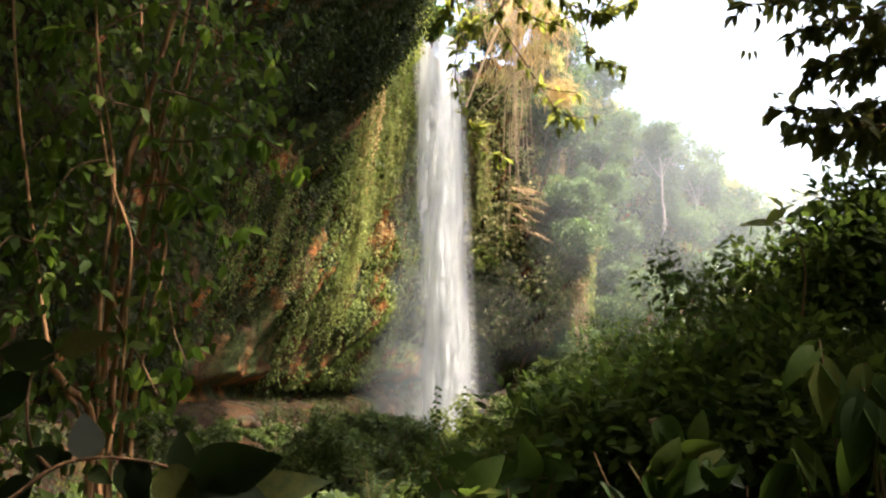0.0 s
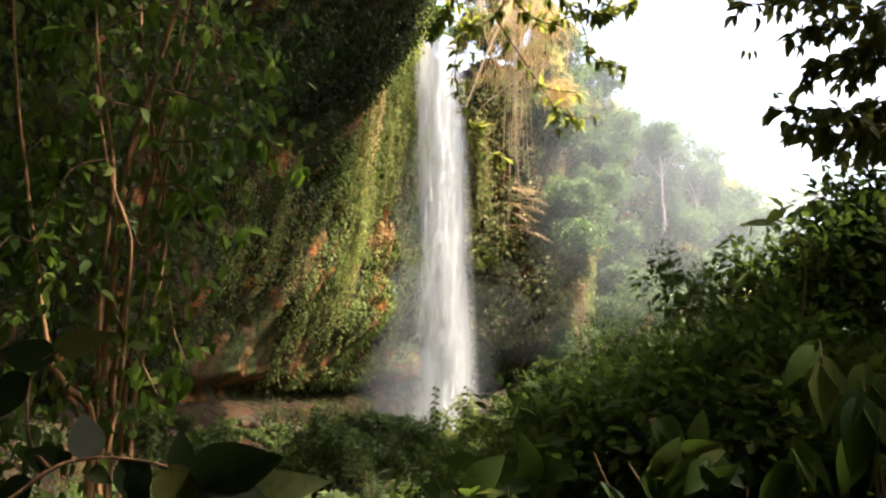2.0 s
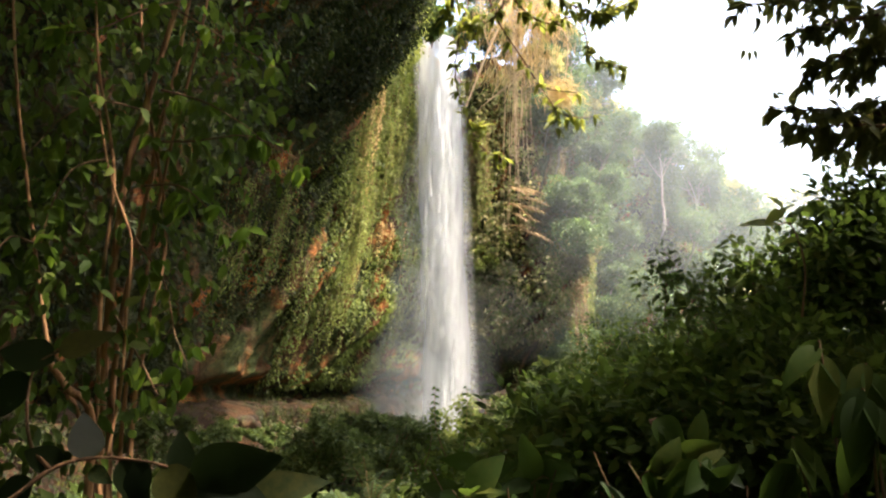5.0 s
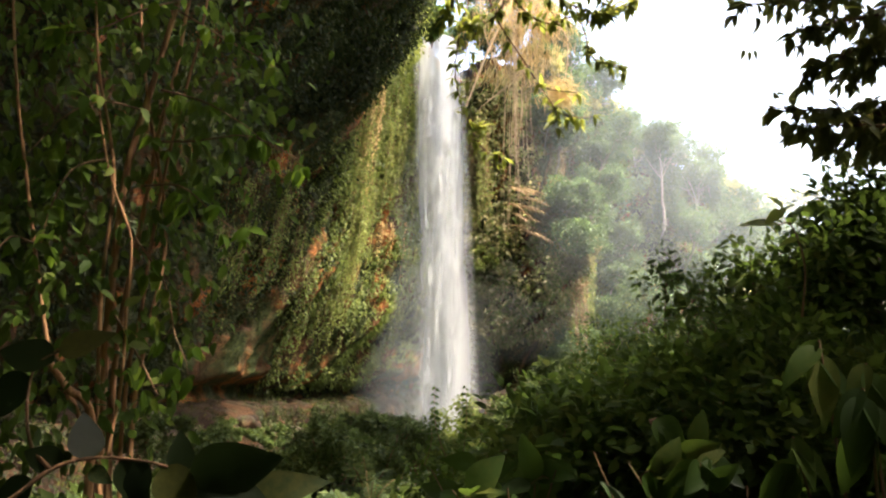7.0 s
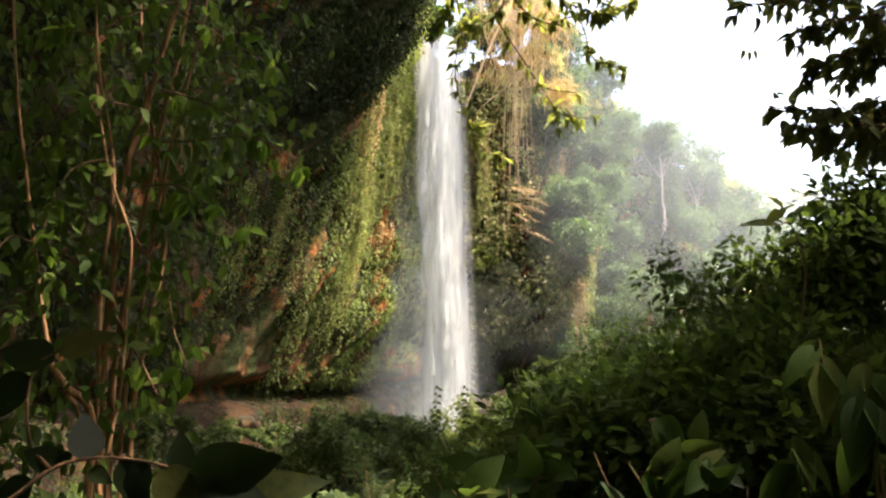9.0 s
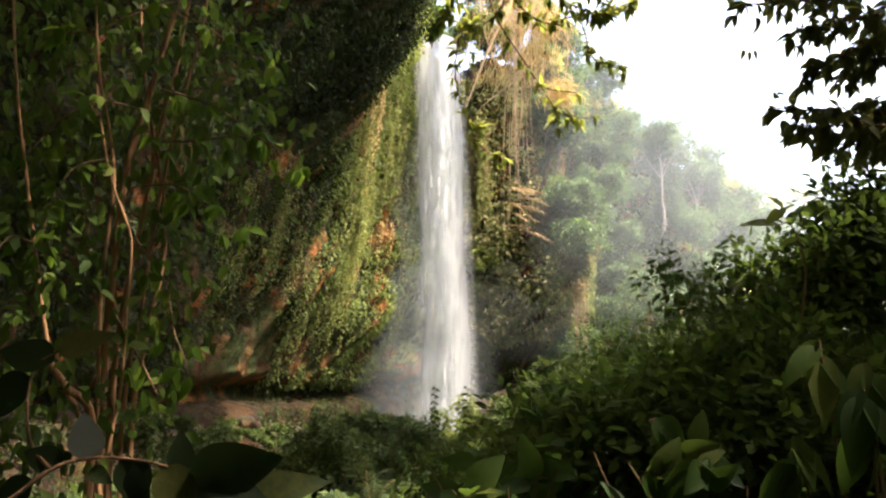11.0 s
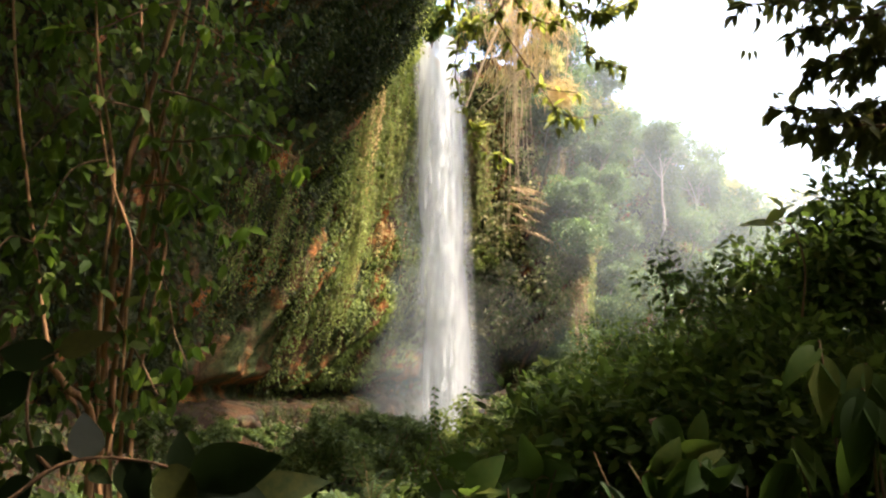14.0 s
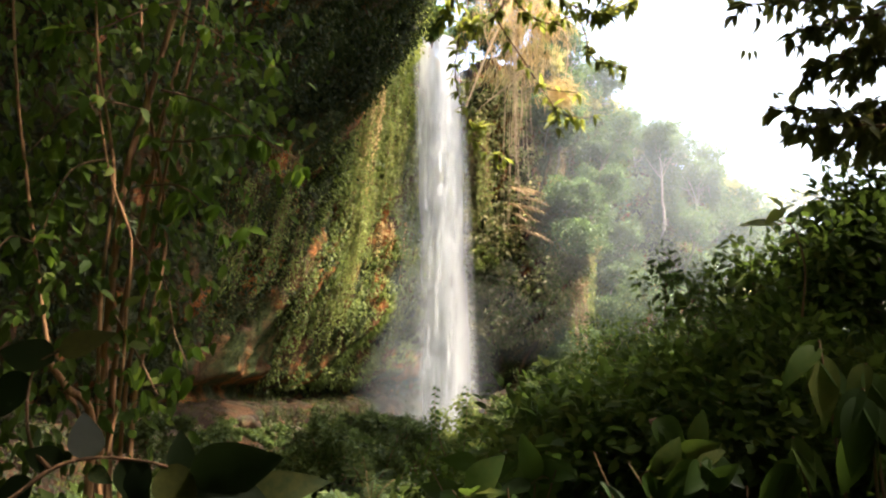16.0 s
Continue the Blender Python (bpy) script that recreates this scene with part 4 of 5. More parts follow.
plant("shrub", (3.6, 6.0, gz(3.6, 6.0)), [(3.43, 6.20, 6.08), (3.69, 6.20, 6.18), (3.40, 6.00, 5.75), (3.10, 5.80, 5.58), (3.39, 5.80, 5.45), (2.93, 5.70, 5.18), (3.20, 5.60, 5.05), (3.64, 6.00, 5.85)],
      SHRUB, "shrub", L_LEAF, L_NEAR, 23, 0.081, 0.55, 36, 0.4, 0.016, 528, 0.104, group="thicket")
plant("shrub", (1.6, 8.5, gz(1.6, 8.5)), [(1.80, 8.60, 5.10), (2.07, 8.40, 5.06), (2.38, 8.20, 5.17), (1.56, 8.40, 4.69), (1.78, 8.00, 4.72), (2.19, 8.00, 4.83), (1.31, 8.40, 4.45), (2.55, 8.00, 4.95)],
      "green shrub with small rounded leaves catching the light", "shrub", L_FRESH, L_NEAR, 24, 0.070, 0.55, 44, 0.3, 0.01, 608, 0.056, group="thicket")
plant("shrub", (1.9, 4.6, gz(1.9, 4.6)), [(1.66, 5.00, 4.71), (1.92, 5.00, 4.75), (2.18, 5.00, 4.89), (1.44, 4.80, 4.50), (1.64, 4.60, 4.44), (1.95, 4.60, 4.54), (2.30, 4.80, 4.74), (1.26, 5.20, 4.45)],
      SHRUB, "shrub", L_LEAF, L_NEAR, 25, 0.081, 0.55, 34, 0.36, 0.012, 528, 0.096, group="thicket")
plant("shrub", (0.9, 5.2, gz(0.9, 5.2)), [(0.68, 5.40, 4.41), (0.92, 5.20, 4.42), (1.10, 5.00, 4.28), (0.54, 5.20, 4.20), (0.77, 5.00, 4.14), (1.24, 4.60, 4.21), (1.43, 4.40, 4.17)],
      SHRUB, "shrub", L_LEAF, L_NEAR, 26, 0.081, 0.55, 34, 0.34, 0.012, 416, 0.096, group="thicket")

plant("shrub", (2.9, 4.4, gz(2.9, 4.4)), [(2.04, 4.60, 4.41), (2.23, 4.50, 4.47), (2.49, 4.50, 4.54), (1.90, 4.20, 4.16), (2.15, 4.20, 4.25), (2.36, 4.20, 4.25), (1.75, 4.40, 4.23)],
      SHRUB, "shrub", L_LEAF, L_NEAR, 37, 0.096, 0.55, 28, 0.36, 0.012, 672, 0.096, group="thicket")
plant("shrub", (0.4, 6.8, gz(0.4, 6.8)), [(0.38, 7.00, 4.01), (0.66, 6.80, 4.08), (0.08, 6.80, 3.89), (0.96, 6.80, 4.17), (-0.11, 6.60, 3.82)],
      SHRUB, "shrub", L_LEAF, L_NEAR, 38, 0.088, 0.55, 28, 0.26, 0.01, 320, 0.074, group="thicket")

# broad-leaved plants close to the path
plant("broadleaf_plant", (0.35, 3.5, gz(0.35, 3.5)), [(-0.05, 3.50, 4.23), (0.12, 3.60, 4.22), (0.25, 3.60, 4.27), (0.38, 3.40, 4.31), (0.04, 3.20, 4.18), (0.26, 3.20, 4.19), (0.47, 3.30, 4.25)],
      "broad-leaved dark green plant beside the path", "plant", L_BROAD, L_NEAR, 27, 0.17, 0.55, 14, 0.13, 0.009, 0, 0.13, 0.1, (0.1, -0.75, 0.55), group="broad-leaved plants")
plant("broadleaf_plant", (1.1, 3.0, gz(1.1, 3.0)), [(0.59, 3.10, 4.34), (0.70, 3.00, 4.31), (0.85, 3.00, 4.37), (0.55, 2.80, 4.23), (0.98, 2.90, 4.32), (1.03, 2.70, 4.26), (0.84, 3.20, 4.46)],
      "broad-leaved dark green plant beside the path", "plant", L_BROAD, L_NEAR, 28, 0.16, 0.55, 14, 0.15, 0.009, 0, 0.13, 0.15, (0.1, -0.75, 0.55), group="broad-leaved plants")


def drooping_plant(base, heads, seed):
    """An upright stem with long drooping leaves at its head."""
    rng = np.random.default_rng(seed)
    root = empty("broadleaf_plant", base, "tall plant with large drooping dark leaves", "plant", "broad-leaved plants")
    kinds = [leaf_mesh("leaf", L_BROAD, w, 0.3, c) for w, c in ((0.36, 0.2), (0.42, 0.3), (0.4, 0.12))]
    b = np.array(base)
    for head, size in heads:
        h = np.array(head) - b
        v, f = tube(curve((0, 0, -0.1), h, (0.02, 0, 0.05), 10, rng, 0.004), 0.007, 0.004, 6)
        part("stem", mesh_of("stem", v, f, BARK, True), root)
        turn = rng.uniform(0, 6.28)
        for q in range(6):
            a = turn + q * 1.05 + rng.uniform(-0.2, 0.2)
            way = (0.8 * math.cos(a), 0.5 * math.sin(a), rng.uniform(-1.5, -0.5))
            part("leaf", kinds[q % 3], root, at=aim(h - np.array([0, 0, 0.02 * q]), way, (0.3 * math.cos(a), -0.7, 0.8), size * rng.uniform(0.7, 1.1)))


drooping_plant((1.15, 2.15, gz(1.15, 2.15)), (((1.12, 2.30, 4.73), 0.22), ((1.2, 2.20, 4.66), 0.2), ((1.13, 2.10, 4.59), 0.22), ((1.02, 2.30, 4.45), 0.18)), 29)

# large leaf standing above the thicket
lone = empty("broadleaf_sprig", (2.06, 4.40, 4.98), "sprig with one large light-edged leaf", "plant")
o = (2.06, 4.40, 4.98)
leafy_branch(lone, o, [o, (2.05, 4.30, 5.26), (1.95, 4.20, 5.47), (1.87, 4.20, 5.48)], 0.008, 0.003, leaf_kinds(L_FRESH, 0.5), 0.1, np.random.default_rng(5), 0.5, 0.09, 2)
part("leaf", leaf_mesh("leaf", L_FRESH, 0.5, 0.2, 0.1), lone, at=aim(Vector((1.87, 4.20, 5.48)) - Vector(o), (-1, 0, 0.05), (0.0, -0.55, 0.8), 0.215))

# low branch with dark broad leaves
low = empty("broadleaf_branch", (-0.711, 1.300, 4.410), "low branch with large dark oval leaves across the path", "plant")
o = (-0.711, 1.300, 4.410)
leafy_branch(low, o, [o, (-0.662, 1.340, 4.458), (-0.624, 1.380, 4.472), (-0.568, 1.400, 4.471), (-0.493, 1.400, 4.459), (-0.443, 1.420, 4.432), (-0.373, 1.450, 4.393), (-0.296, 1.480, 4.369)], 0.0042, 0.002, leaf_kinds(L_DUSK, 0.6), 0.07, np.random.default_rng(9), 0.3, 0.16, 1, 0.3, (0.1, -0.7, 0.6), 0.03)
for a, way, nrm, size, wide in (((-0.447, 1.400, 4.444), (1, 0.1, 0.12), (0.05, -1, -0.35), 0.165, 0.66),
                                ((-0.466, 1.420, 4.443), (-0.12, 0, 1), (0.15, -1, 0.1), 0.078, 0.62),
                                ((-0.624, 1.380, 4.470), (-0.1, 0.1, 1), (0.5, -0.5, 0.8), 0.085, 0.75),
                                ((-0.568, 1.400, 4.471), (0.5, 0, -0.9), (0, -1, 0.4), 0.11, 0.5),
                                ((-0.523, 1.400, 4.465), (-0.3, -0.1, -0.9), (0, -1, 0.4), 0.1, 0.5),
                                ((-0.493, 1.400, 4.459), (0.5, -0.1, -0.8), (0, -1, 0.4), 0.12, 0.6),
                                ((-0.443, 1.420, 4.432), (0.9, -0.1, -0.28), (0.1, -0.8, 0.6), 0.16, 0.5),
                                ((-0.653, 1.360, 4.462), (-0.9, 0.2, 0.3), (0, -1, 0.5), 0.09, 0.55),
                                ((-0.373, 1.450, 4.393), (1, 0, 0.25), (0.1, -0.8, 0.6), 0.17, 0.45),
                                ((-0.684, 1.330, 4.442), (-0.6, 0.1, -0.5), (0, -1, 0.5), 0.12, 0.55),
                                ((-0.752, 1.500, 4.644), (-0.9, 0.1, 0.2), (0.2, -1, 0.4), 0.13, 0.55),
                                ((-0.745, 1.500, 4.660), (0.8, 0.1, 0.35), (0.2, -1, 0.4), 0.11, 0.5),
                                ((-0.793, 1.500, 4.613), (-0.7, 0.1, -0.5), (0.2, -1, 0.4), 0.14, 0.55)):
    part("leaf", leaf_mesh("leaf", L_PALE if wide == 0.75 else L_DUSK, wide, 0.2, 0.12), low, at=aim(Vector(a) - Vector(o), way, nrm, size))
v, f = tube(bend(np.array([(-0.662, 1.340, 4.458), (-0.729, 1.400, 4.492), (-0.770, 1.450, 4.559), (-0.788, 1.500, 4.633), (-0.743, 1.500, 4.665)]) - np.array(o), 18), 0.004, 0.002, 5)
part("twig", mesh_of("twig", v, f, BARK, True), low)

# sprigs that nod before the water
SPRIGS = []
for k, (foot, lean, h, seed) in enumerate((((0.05, 6.00, 4.10), -0.1, 0.48, 1), ((0.14, 6.10, 4.09), 0.04, 0.49, 2), ((-0.15, 6.40, 4.06), 0.05, 0.22, 4))):
    rng = np.random.default_rng(seed)
    sprig = empty("sprig", foot, "thin upright sprig with small paired leaves", "sprig", "sprigs")
    line = curve((0, 0, -0.1), (lean, 0, h), (lean * 0.5, 0, 0), 12, rng)
    v, f = tube(line, 0.004, 0.0015, 5)
    part("stem", mesh_of("stem", v, f, BARK, True), sprig)
    small = leaf_kinds(L_BROAD, 0.6)
    for q in range(4, 12):
        for sgn in (-1, 1):
            part("leaf", small[q % 3], sprig, at=aim(line[q] - np.array([0, 0, 0.018 * (sgn > 0)]), (sgn, rng.uniform(-0.8, 0.8), rng.uniform(-0.9, 0.3)), (0, -0.8, 0.6), (0.07 - 0.003 * q) * rng.uniform(0.7, 1.15)))
    SPRIGS.append((sprig, foot, seed))


# slender many-stemmed tree beside the path
def left_tree():
    rng = np.random.default_rng(71)
    base = np.array((-2.63, 6.00, 3.52))
    root = empty("small_tree", tuple(base), "slender many-stemmed tree with reddish bark and drooping leaves", "tree", "trees by the path")
    stems = (([(-2.55, 6.00, 3.42), (-2.63, 6.06, 4.01), (-2.67, 6.12, 4.76), (-2.69, 6.18, 5.28), (-2.70, 6.24, 5.80), (-2.69, 6.30, 6.35), (-2.62, 6.36, 6.84), (-2.56, 6.42, 7.22), (-2.46, 6.48, 7.80), (-2.37, 6.54, 8.41), (-2.34, 6.60, 9.27)], 0.036),
             ([(-2.51, 6.10, 3.40), (-2.60, 6.16, 4.00), (-2.63, 6.22, 4.77), (-2.61, 6.28, 5.29), (-2.57, 6.34, 5.77), (-2.53, 6.40, 6.24), (-2.52, 6.46, 6.53), (-2.51, 6.52, 6.85), (-2.42, 6.58, 7.43), (-2.39, 6.64, 7.93), (-2.32, 6.70, 8.62), (-2.29, 6.76, 9.50)], 0.026),
             ([(-2.39, 6.00, 3.42), (-2.47, 6.06, 3.96), (-2.48, 6.12, 4.69), (-2.43, 6.18, 5.21), (-2.41, 6.24, 5.75), (-2.33, 6.30, 6.55), (-2.23, 6.36, 7.21), (-2.16, 6.42, 7.72), (-2.13, 6.48, 8.21), (-2.07, 6.54, 9.23)], 0.017),
             ([(-2.45, 5.85, 3.45), (-2.59, 5.91, 4.10), (-2.65, 5.97, 4.77), (-2.70, 6.03, 5.40), (-2.69, 6.09, 6.16), (-2.78, 6.15, 6.65), (-2.95, 6.21, 7.27), (-3.07, 6.27, 8.15), (-3.12, 6.33, 9.08)], 0.018),
             ([(-2.50, 5.80, 3.46), (-2.60, 5.82, 4.11), (-2.81, 5.84, 4.56), (-2.96, 5.86, 4.77), (-3.10, 5.88, 5.29), (-3.29, 5.90, 6.14), (-3.47, 5.92, 7.00), (-3.62, 5.94, 8.06)], 0.02),
             ([(-2.34, 6.05, 3.41), (-2.41, 6.11, 4.00), (-2.43, 6.17, 4.51), (-2.39, 6.23, 5.01), (-2.33, 6.29, 5.52), (-2.34, 6.35, 5.92), (-2.45, 6.41, 6.43), (-2.62, 6.47, 7.12), (-2.76, 6.53, 7.96), (-2.82, 6.59, 8.96)], 0.02),
             ([(-2.37, 5.70, 3.42), (-2.43, 5.73, 4.04), (-2.38, 5.76, 4.60), (-2.39, 5.79, 5.11), (-2.40, 5.82, 5.64), (-2.47, 5.85, 5.86), (-2.59, 5.88, 6.11), (-2.71, 5.91, 6.47), (-2.83, 5.94, 7.01)], 0.014),
             ([(-2.49, 5.60, 3.52), (-2.52, 5.62, 4.36), (-2.71, 5.64, 4.57), (-2.88, 5.66, 4.76), (-3.01, 5.68, 4.93)], 0.034))
    for pts, r in stems:
        v, f = tube(bend(np.array(pts) - base, 40), r, r * 0.55, 8)
        part("stem", mesh_of("stem", v, f, BARK_RED, True), root)
    kinds = leaf_kinds(L_LIME, 0.46)
    boughs = ([(-2.32, 6.30, 7.84), (-1.87, 6.20, 7.53), (-1.57, 6.10, 7.33), (-1.37, 6.00, 7.16)], [(-2.40, 6.20, 7.07), (-1.97, 6.00, 6.89), (-1.61, 5.90, 6.66), (-1.42, 5.80, 6.49)], [(-2.44, 6.10, 6.58), (-2.04, 6.00, 6.55), (-1.56, 5.90, 6.56), (-1.13, 5.80, 6.34)],
              [(-2.47, 6.10, 6.20), (-2.11, 6.00, 6.17), (-1.80, 5.90, 5.92), (-1.54, 5.80, 5.72)], [(-2.45, 6.00, 5.75), (-2.16, 5.90, 5.38), (-2.02, 5.80, 4.98), (-1.89, 5.70, 4.77)], [(-2.42, 6.10, 6.83), (-2.76, 5.90, 6.85), (-2.96, 5.70, 6.64), (-3.10, 5.60, 6.38)],
              [(-2.68, 6.00, 6.41), (-2.89, 5.80, 6.26), (-2.99, 5.70, 5.92), (-2.99, 5.60, 5.59)], [(-2.32, 6.30, 7.95), (-2.53, 6.00, 7.69), (-2.76, 5.80, 7.44), (-3.01, 5.60, 7.29)], [(-3.09, 5.70, 5.65), (-3.15, 5.50, 5.66), (-3.24, 5.40, 5.47)], [(-2.52, 5.90, 5.12), (-2.26, 5.80, 4.77), (-2.08, 5.70, 4.52)])
    for pts in boughs:
        leafy_branch(root, tuple(base), pts, 0.01, 0.004, kinds, 0.155, rng, 0.1, 0.115, 3, 0.8, (0.4, -0.6, 0.6), 0.16)
    pos, ax = [], []
    for centre, spread, n in (((-2.11, 6.70, 7.54), (0.4, 0.3, 0.45), 230), ((-1.92, 6.50, 6.82), (0.3, 0.3, 0.4), 170), ((-3.47, 6.40, 7.36), (0.6, 0.4, 0.65), 620), ((-3.41, 6.30, 6.25), (0.5, 0.4, 0.55), 480), ((-2.40, 6.80, 6.43), (0.35, 0.2, 0.4), 200),
                              ((-3.15, 5.90, 5.12), (0.4, 0.4, 0.5), 260), ((-3.07, 6.90, 8.09), (0.7, 0.3, 0.4), 360), ((-2.24, 6.00, 4.69), (0.18, 0.3, 0.4), 70), ((-2.67, 5.00, 4.32), (0.35, 0.3, 0.35), 160), ((-2.23, 6.20, 5.51), (0.2, 0.3, 0.5), 90)):
        p = np.array(centre) + rng.normal(size=(n, 3)) * spread
        pos.append(p - base)
        ax.append(rng.normal(size=(n, 3)) * 0.5 + [0.1, 0, -0.8])
    pos, ax = np.concatenate(pos), np.concatenate(ax)
    v, f = leaf_cloud_fine(pos, ax, rng.normal(size=(len(pos), 3)) * 0.5 + [0.4, -0.7, 0.5], 0.14 * rng.uniform(0.5, 1.25, len(pos)), 0.48)
    tagged(part("foliage", mesh_of("foliage", v, f, L_NEAR), root), kind="stuff")


left_tree()


# unseen tall tree beside the path, added so that its crown shades it
def shade_tree():
    base = np.array((-6.6, 2.4, gz(-6.6, 2.4)))
    root = empty("broadleaf_tree", tuple(base), "unseen broadleaf tree added to shade the path with its wide crown", "tree", "trees by the path")
    v, f = tube(bend(np.array([(-6.6, 2.4, 2.6), (-6.8, 2.6, 8), (-6.5, 3.2, 13), (-6.6, 4.0, 18)]) - base, 20), 0.3, 0.14, 10)
    part("trunk", mesh_of("trunk", v, f, BARK, True), root)
    rng = np.random.default_rng(74)
    for tip in ((-11, 5, 18.5), (-2, 5, 18.5), (-6, 14, 21), (-8, -2, 18.5)):
        v, f = tube(curve(np.array((-6.6, 3.6, 15.5)) - base, np.array(tip) - base, (0, 0, 0.6), 9, rng, 0.05), 0.1, 0.03, 7)
        part("limb", mesh_of("limb", v, f, BARK, True), root)
    shade_canopy(root, tuple(base), (-7.0, 4.0, 18.5), (11, 11, 3.0), 6300, 0.85, 72, L_NEAR)
    shade_canopy(root, tuple(base), (-6.0, 15.0, 21.0), (9, 8, 2.2), 3600, 0.85, 73, L_NEAR)


shade_tree()


# tall tree across the path whose boughs hang over it
def right_tree():
    rng = np.random.default_rng(81)
    base = np.array((6.6, 3.2, gz(6.6, 3.2)))
    root = empty("broadleaf_tree", tuple(base), "tall dark broadleaf tree with boughs over the path and an added shading crown", "tree", "trees by the path")
    v, f = tube(bend(np.array([(6.6, 3.2, 2.6), (6.4, 3.4, 5.5), (6.2, 3.6, 8.5), (5.6, 3.2, 16)]) - base, 20), 0.22, 0.12, 10)
    part("trunk", mesh_of("trunk", v, f, BARK, True), root)
    kinds = leaf_kinds(L_BOUGH, 0.46)
    crook = (6.25, 3.6, 8.0)
    for pts, start in (([crook, (3.15, 4.60, 7.28), (2.76, 4.60, 7.08), (2.36, 4.60, 7.04), (1.92, 4.60, 7.01)], 0.5),
                       ([crook, (3.10, 4.50, 7.07), (2.76, 4.50, 6.90), (2.47, 4.50, 6.84), (2.20, 4.50, 6.76)], 0.42),
                       ([crook, (3.16, 4.60, 7.04), (2.84, 4.60, 6.81), (2.58, 4.60, 6.68), (2.30, 4.60, 6.56)], 0.42),
                       ([crook, (3.33, 4.80, 7.11), (3.04, 4.80, 6.83), (2.85, 4.80, 6.71), (2.67, 4.80, 6.59)], 0.42),
                       ([crook, (3.57, 5.20, 7.77), (3.22, 5.20, 7.56), (2.88, 5.20, 7.48), (2.55, 5.20, 7.44)], 0.42),
                       ([crook, (3.46, 5.00, 7.13), (3.21, 5.00, 7.05), (3.05, 5.00, 6.96), (2.93, 5.00, 6.94)], 0.4),
                       ([crook, (3.24, 4.70, 6.26), (2.89, 4.70, 6.30), (2.53, 4.70, 6.32), (2.15, 4.70, 6.35)], 0.5),
                       ([crook, (3.17, 4.60, 6.19), (2.85, 4.60, 6.19), (2.53, 4.60, 6.20), (2.22, 4.60, 6.18)], 0.46),
                       ([crook, (3.30, 4.80, 6.20), (3.01, 4.80, 6.18), (2.71, 4.80, 6.16), (2.47, 4.80, 6.11)], 0.44),
                       ([crook, (3.61, 5.20, 6.25), (3.33, 5.20, 6.24), (3.13, 5.20, 6.22), (2.93, 5.20, 6.24)], 0.42),
                       ([crook, (3.46, 5.00, 6.43), (3.19, 5.00, 6.47), (3.04, 5.00, 6.48), (2.90, 5.00, 6.43)], 0.42)):
        leafy_branch(root, tuple(base), pts, 0.02, 0.004, kinds, 0.108, rng, start, 0.058, 3, 0.7, (0.2, -0.6, 0.6), 0.1)
    v, f = tube(bend(np.array([(1.99, 4.6, 7.01), (1.96, 4.6, 6.85), (1.95, 4.6, 6.71), (1.95, 4.6, 6.69)]) - base, 8), 0.003, 0.001, 4)
    part("twig", mesh_of("twig", v, f, BARK, True), root)
    for a, w in (((1.92, 4.6, 6.7), (-0.3, 0, -1)), ((1.95, 4.6, 6.69), (0.05, 0, -1)), ((1.98, 4.6, 6.7), (0.35, 0, -1))):
        part("leaf", kinds[1], root, at=aim(Vector(a) - Vector(base), w, (0.3, -1, 0.2), 0.07))
    # the crown and its limbs are unseen, added to shade the path and slope
    shade_canopy(root, tuple(base), (8.0, -1.0, 17.0), (12, 9.5, 3.0), 3500, 0.8, 82, L_NEAR)
    for tip in ((14, 15, 20.5), (5, 17, 21), (13, -2, 17), (1, 0, 17)):
        v, f = tube(curve(np.array((5.7, 3.2, 15.2)) - base, np.array(tip) - base, (0, 0, 0.6), 9, rng, 0.05), 0.1, 0.03, 7)
        part("limb", mesh_of("limb", v, f, BARK, True), root)
    shade_canopy(root, tuple(base), (15.0, 16.0, 20.5), (8, 8, 2.4), 3600, 0.85, 83, L_NEAR)
    shade_canopy(root, tuple(base), (5.0, 18.0, 21.0), (6, 6.5, 2.0), 2200, 0.85, 84, L_NEAR)


right_tree()


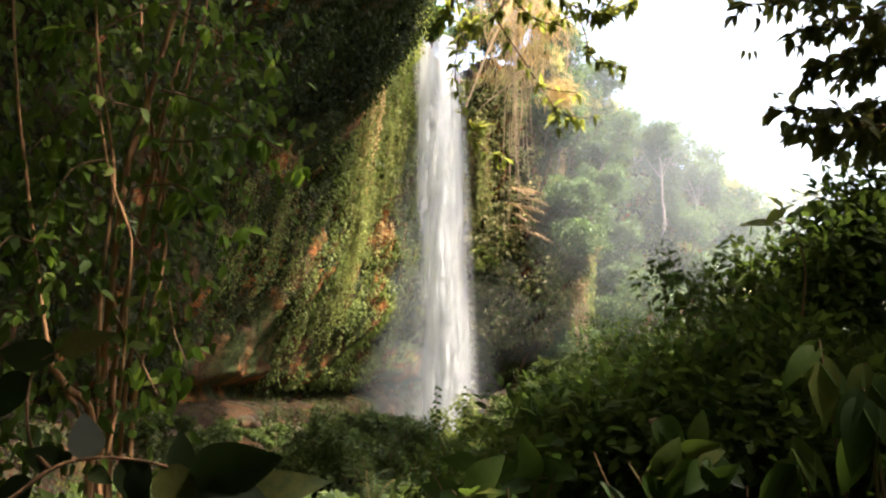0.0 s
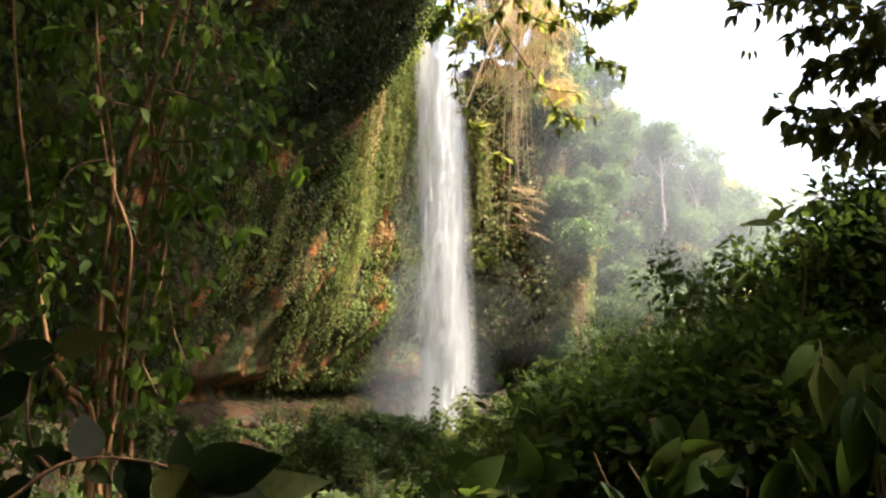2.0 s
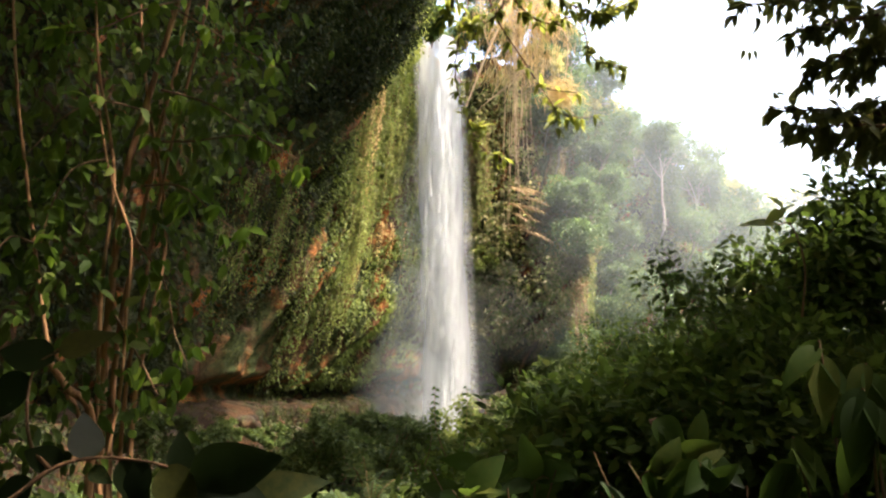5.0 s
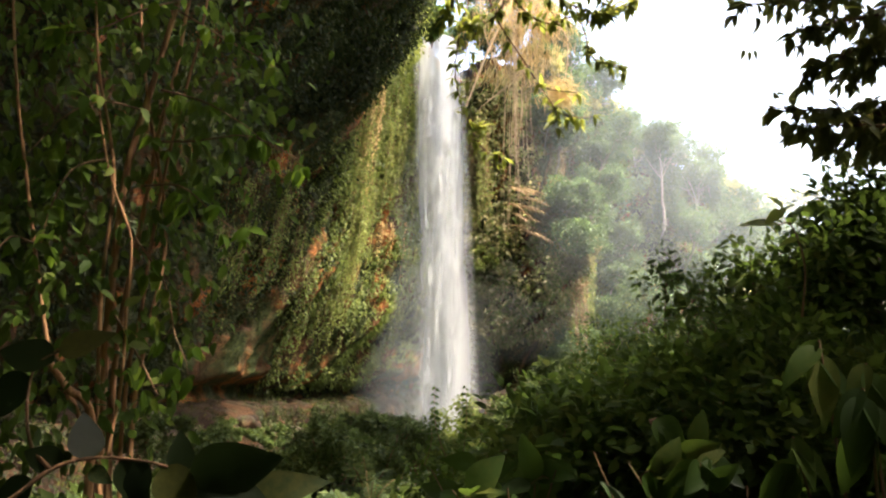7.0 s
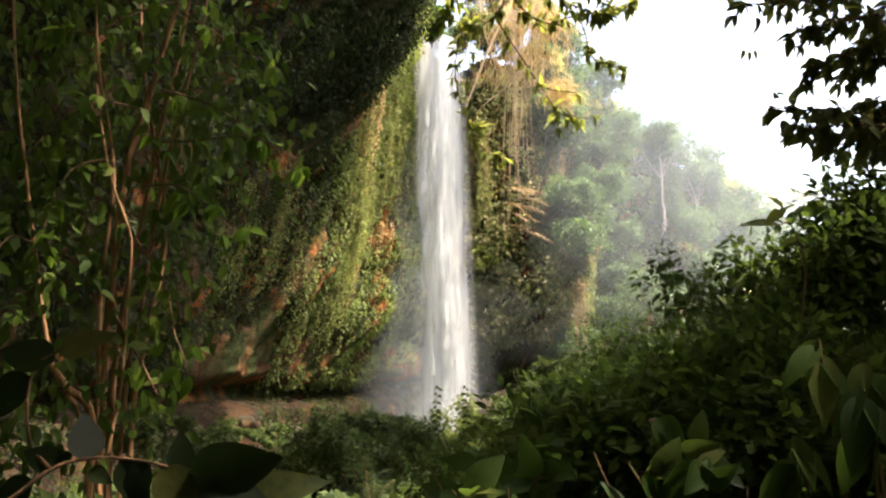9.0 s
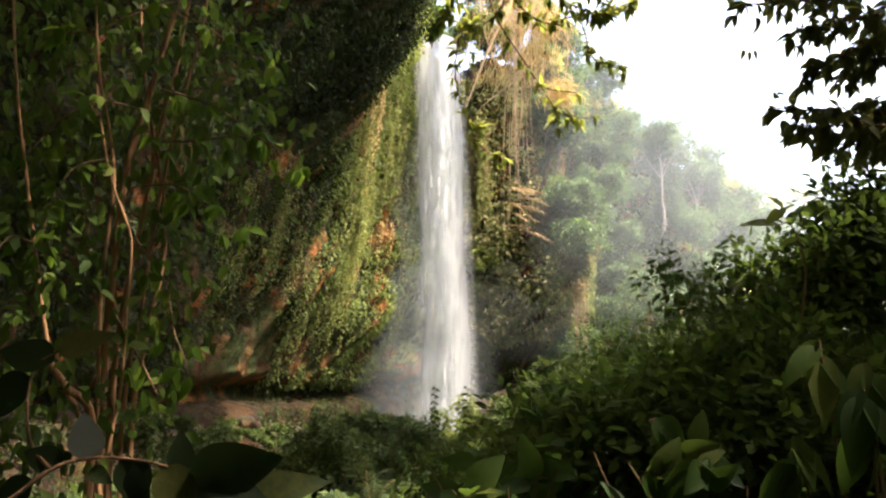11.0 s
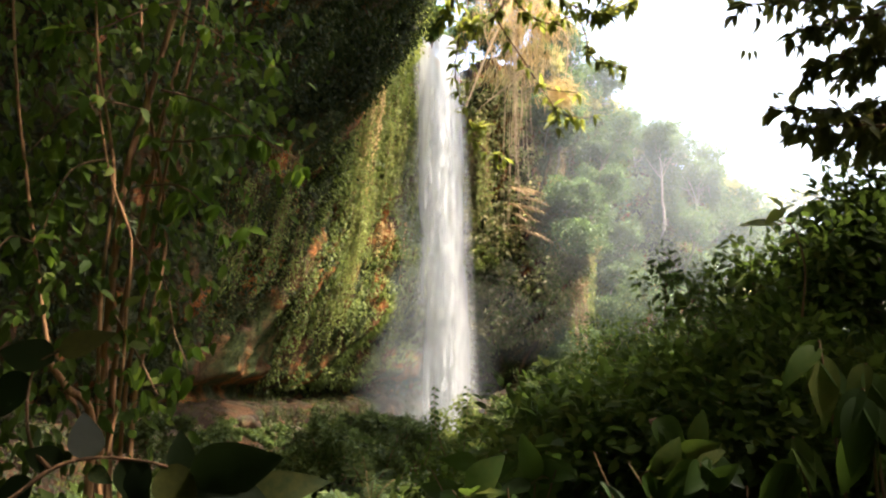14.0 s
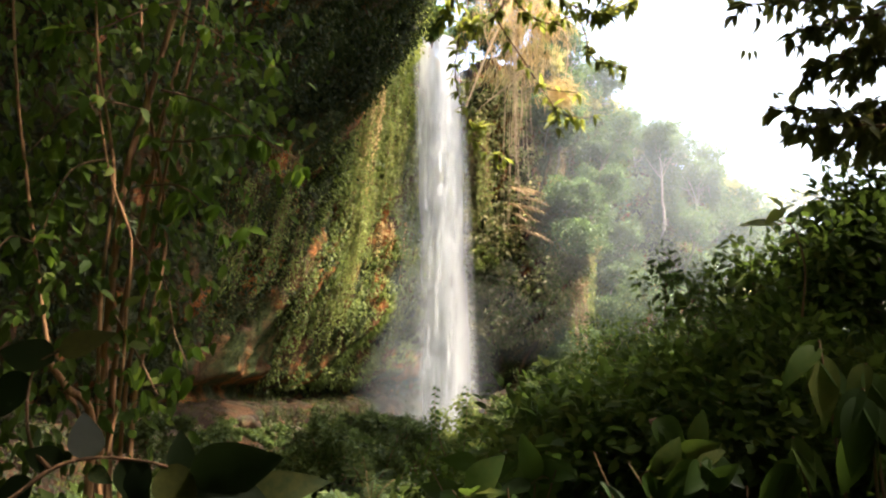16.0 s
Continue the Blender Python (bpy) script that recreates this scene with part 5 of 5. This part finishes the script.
# overhead bough with light green whorls
def overhead_bough():
    rng = np.random.default_rng(91)
    base = np.array((-0.45, 6.50, 9.97))
    root = empty("overhanging_bough", tuple(base), "thin overhanging boughs with light green leaf whorls", "tree", "trees by the path")
    kinds = leaf_kinds(L_FRESH, 0.36)
    o = tuple(base)
    for pts, start, step in (([o, (0.29, 8.00, 9.27), (0.18, 8.00, 8.45), (0.14, 8.00, 7.91), (0.27, 8.00, 7.42)], 0.5, 0.26), ([(0.27, 8.00, 7.42), (0.37, 8.00, 7.20), (0.51, 8.00, 7.06), (0.60, 8.00, 7.00)], 0.0, 0.07), ([(0.26, 8.00, 7.49), (0.38, 8.00, 7.38), (0.46, 8.00, 7.35)], 0.3, 0.06),
                             ([o, (0.42, 8.00, 9.41), (0.56, 8.00, 8.72), (0.94, 8.00, 8.05), (1.21, 8.00, 7.59)], 0.55, 0.35), ([(1.21, 8.00, 7.59), (1.36, 8.00, 7.49), (1.58, 8.00, 7.46)], 0.0, 0.07), ([(1.18, 8.00, 7.65), (1.24, 8.00, 7.49), (1.21, 8.00, 7.38)], 0.4, 0.06),
                             ([o, (0.70, 7.50, 9.37), (1.29, 7.50, 8.84), (1.76, 7.50, 8.52), (2.05, 7.50, 8.57)], 0.5, 0.1), ([(1.29, 7.50, 8.84), (1.48, 7.50, 8.21), (1.55, 7.50, 7.94), (1.85, 7.50, 7.84)], 0.45, 0.08), ([o, (-0.14, 7.00, 8.93), (0.09, 7.00, 8.38), (0.03, 7.00, 8.14)], 0.5, 0.1),
                             ([o, (0.34, 7.60, 9.23), (0.73, 7.60, 8.67), (1.06, 7.60, 8.38), (1.36, 7.60, 8.45)], 0.5, 0.1), ([(0.73, 7.60, 8.67), (0.46, 7.60, 8.38), (0.30, 7.60, 8.16), (0.27, 7.60, 7.81)], 0.2, 0.16), ([o, (0.67, 7.20, 9.05), (1.01, 7.20, 8.55), (1.46, 7.20, 8.30), (1.66, 7.20, 8.26)], 0.5, 0.09), ([o, (0.41, 7.80, 9.15), (0.66, 7.80, 8.71), (0.41, 7.80, 8.45), (0.19, 7.80, 8.48)], 0.5, 0.1), ([(0.97, 8.00, 7.98), (1.12, 8.00, 7.81), (1.46, 8.00, 7.75)], 0.3, 0.2)):
        leafy_branch(root, o, pts, 0.014 if pts[0] == o else 0.008, 0.005, kinds, 0.14, rng, start, step * 0.65, 4, 0.3, (0.1, -0.4, 0.9), 0.08)
    # limb that carries it, out of the cliffward crown
    v, f = tube(bend(np.array([(-2.05, 6.4, 8.9), (-1.4, 6.45, 9.9), o]) - base, 14), 0.06, 0.02, 7)
    part("limb", mesh_of("limb", v, f, BARK, True), root)


overhead_bough()


def sprig_motion():
    """The sprigs nod a little in the draught of the fall."""
    for sprig, foot, seed in SPRIGS:
        rows = []
        for k in range(33):
            t = k * 0.5
            a = 1.2 * math.sin(t * 2.1 + seed * 1.7) + 0.8 * math.sin(t * 4.3 + seed)
            rows.append((t, pose(*foot, 0.4 * a, a, 0)))
        walk(sprig, rows)


def motions():
    fall_motion()
    sprig_motion()


motions()
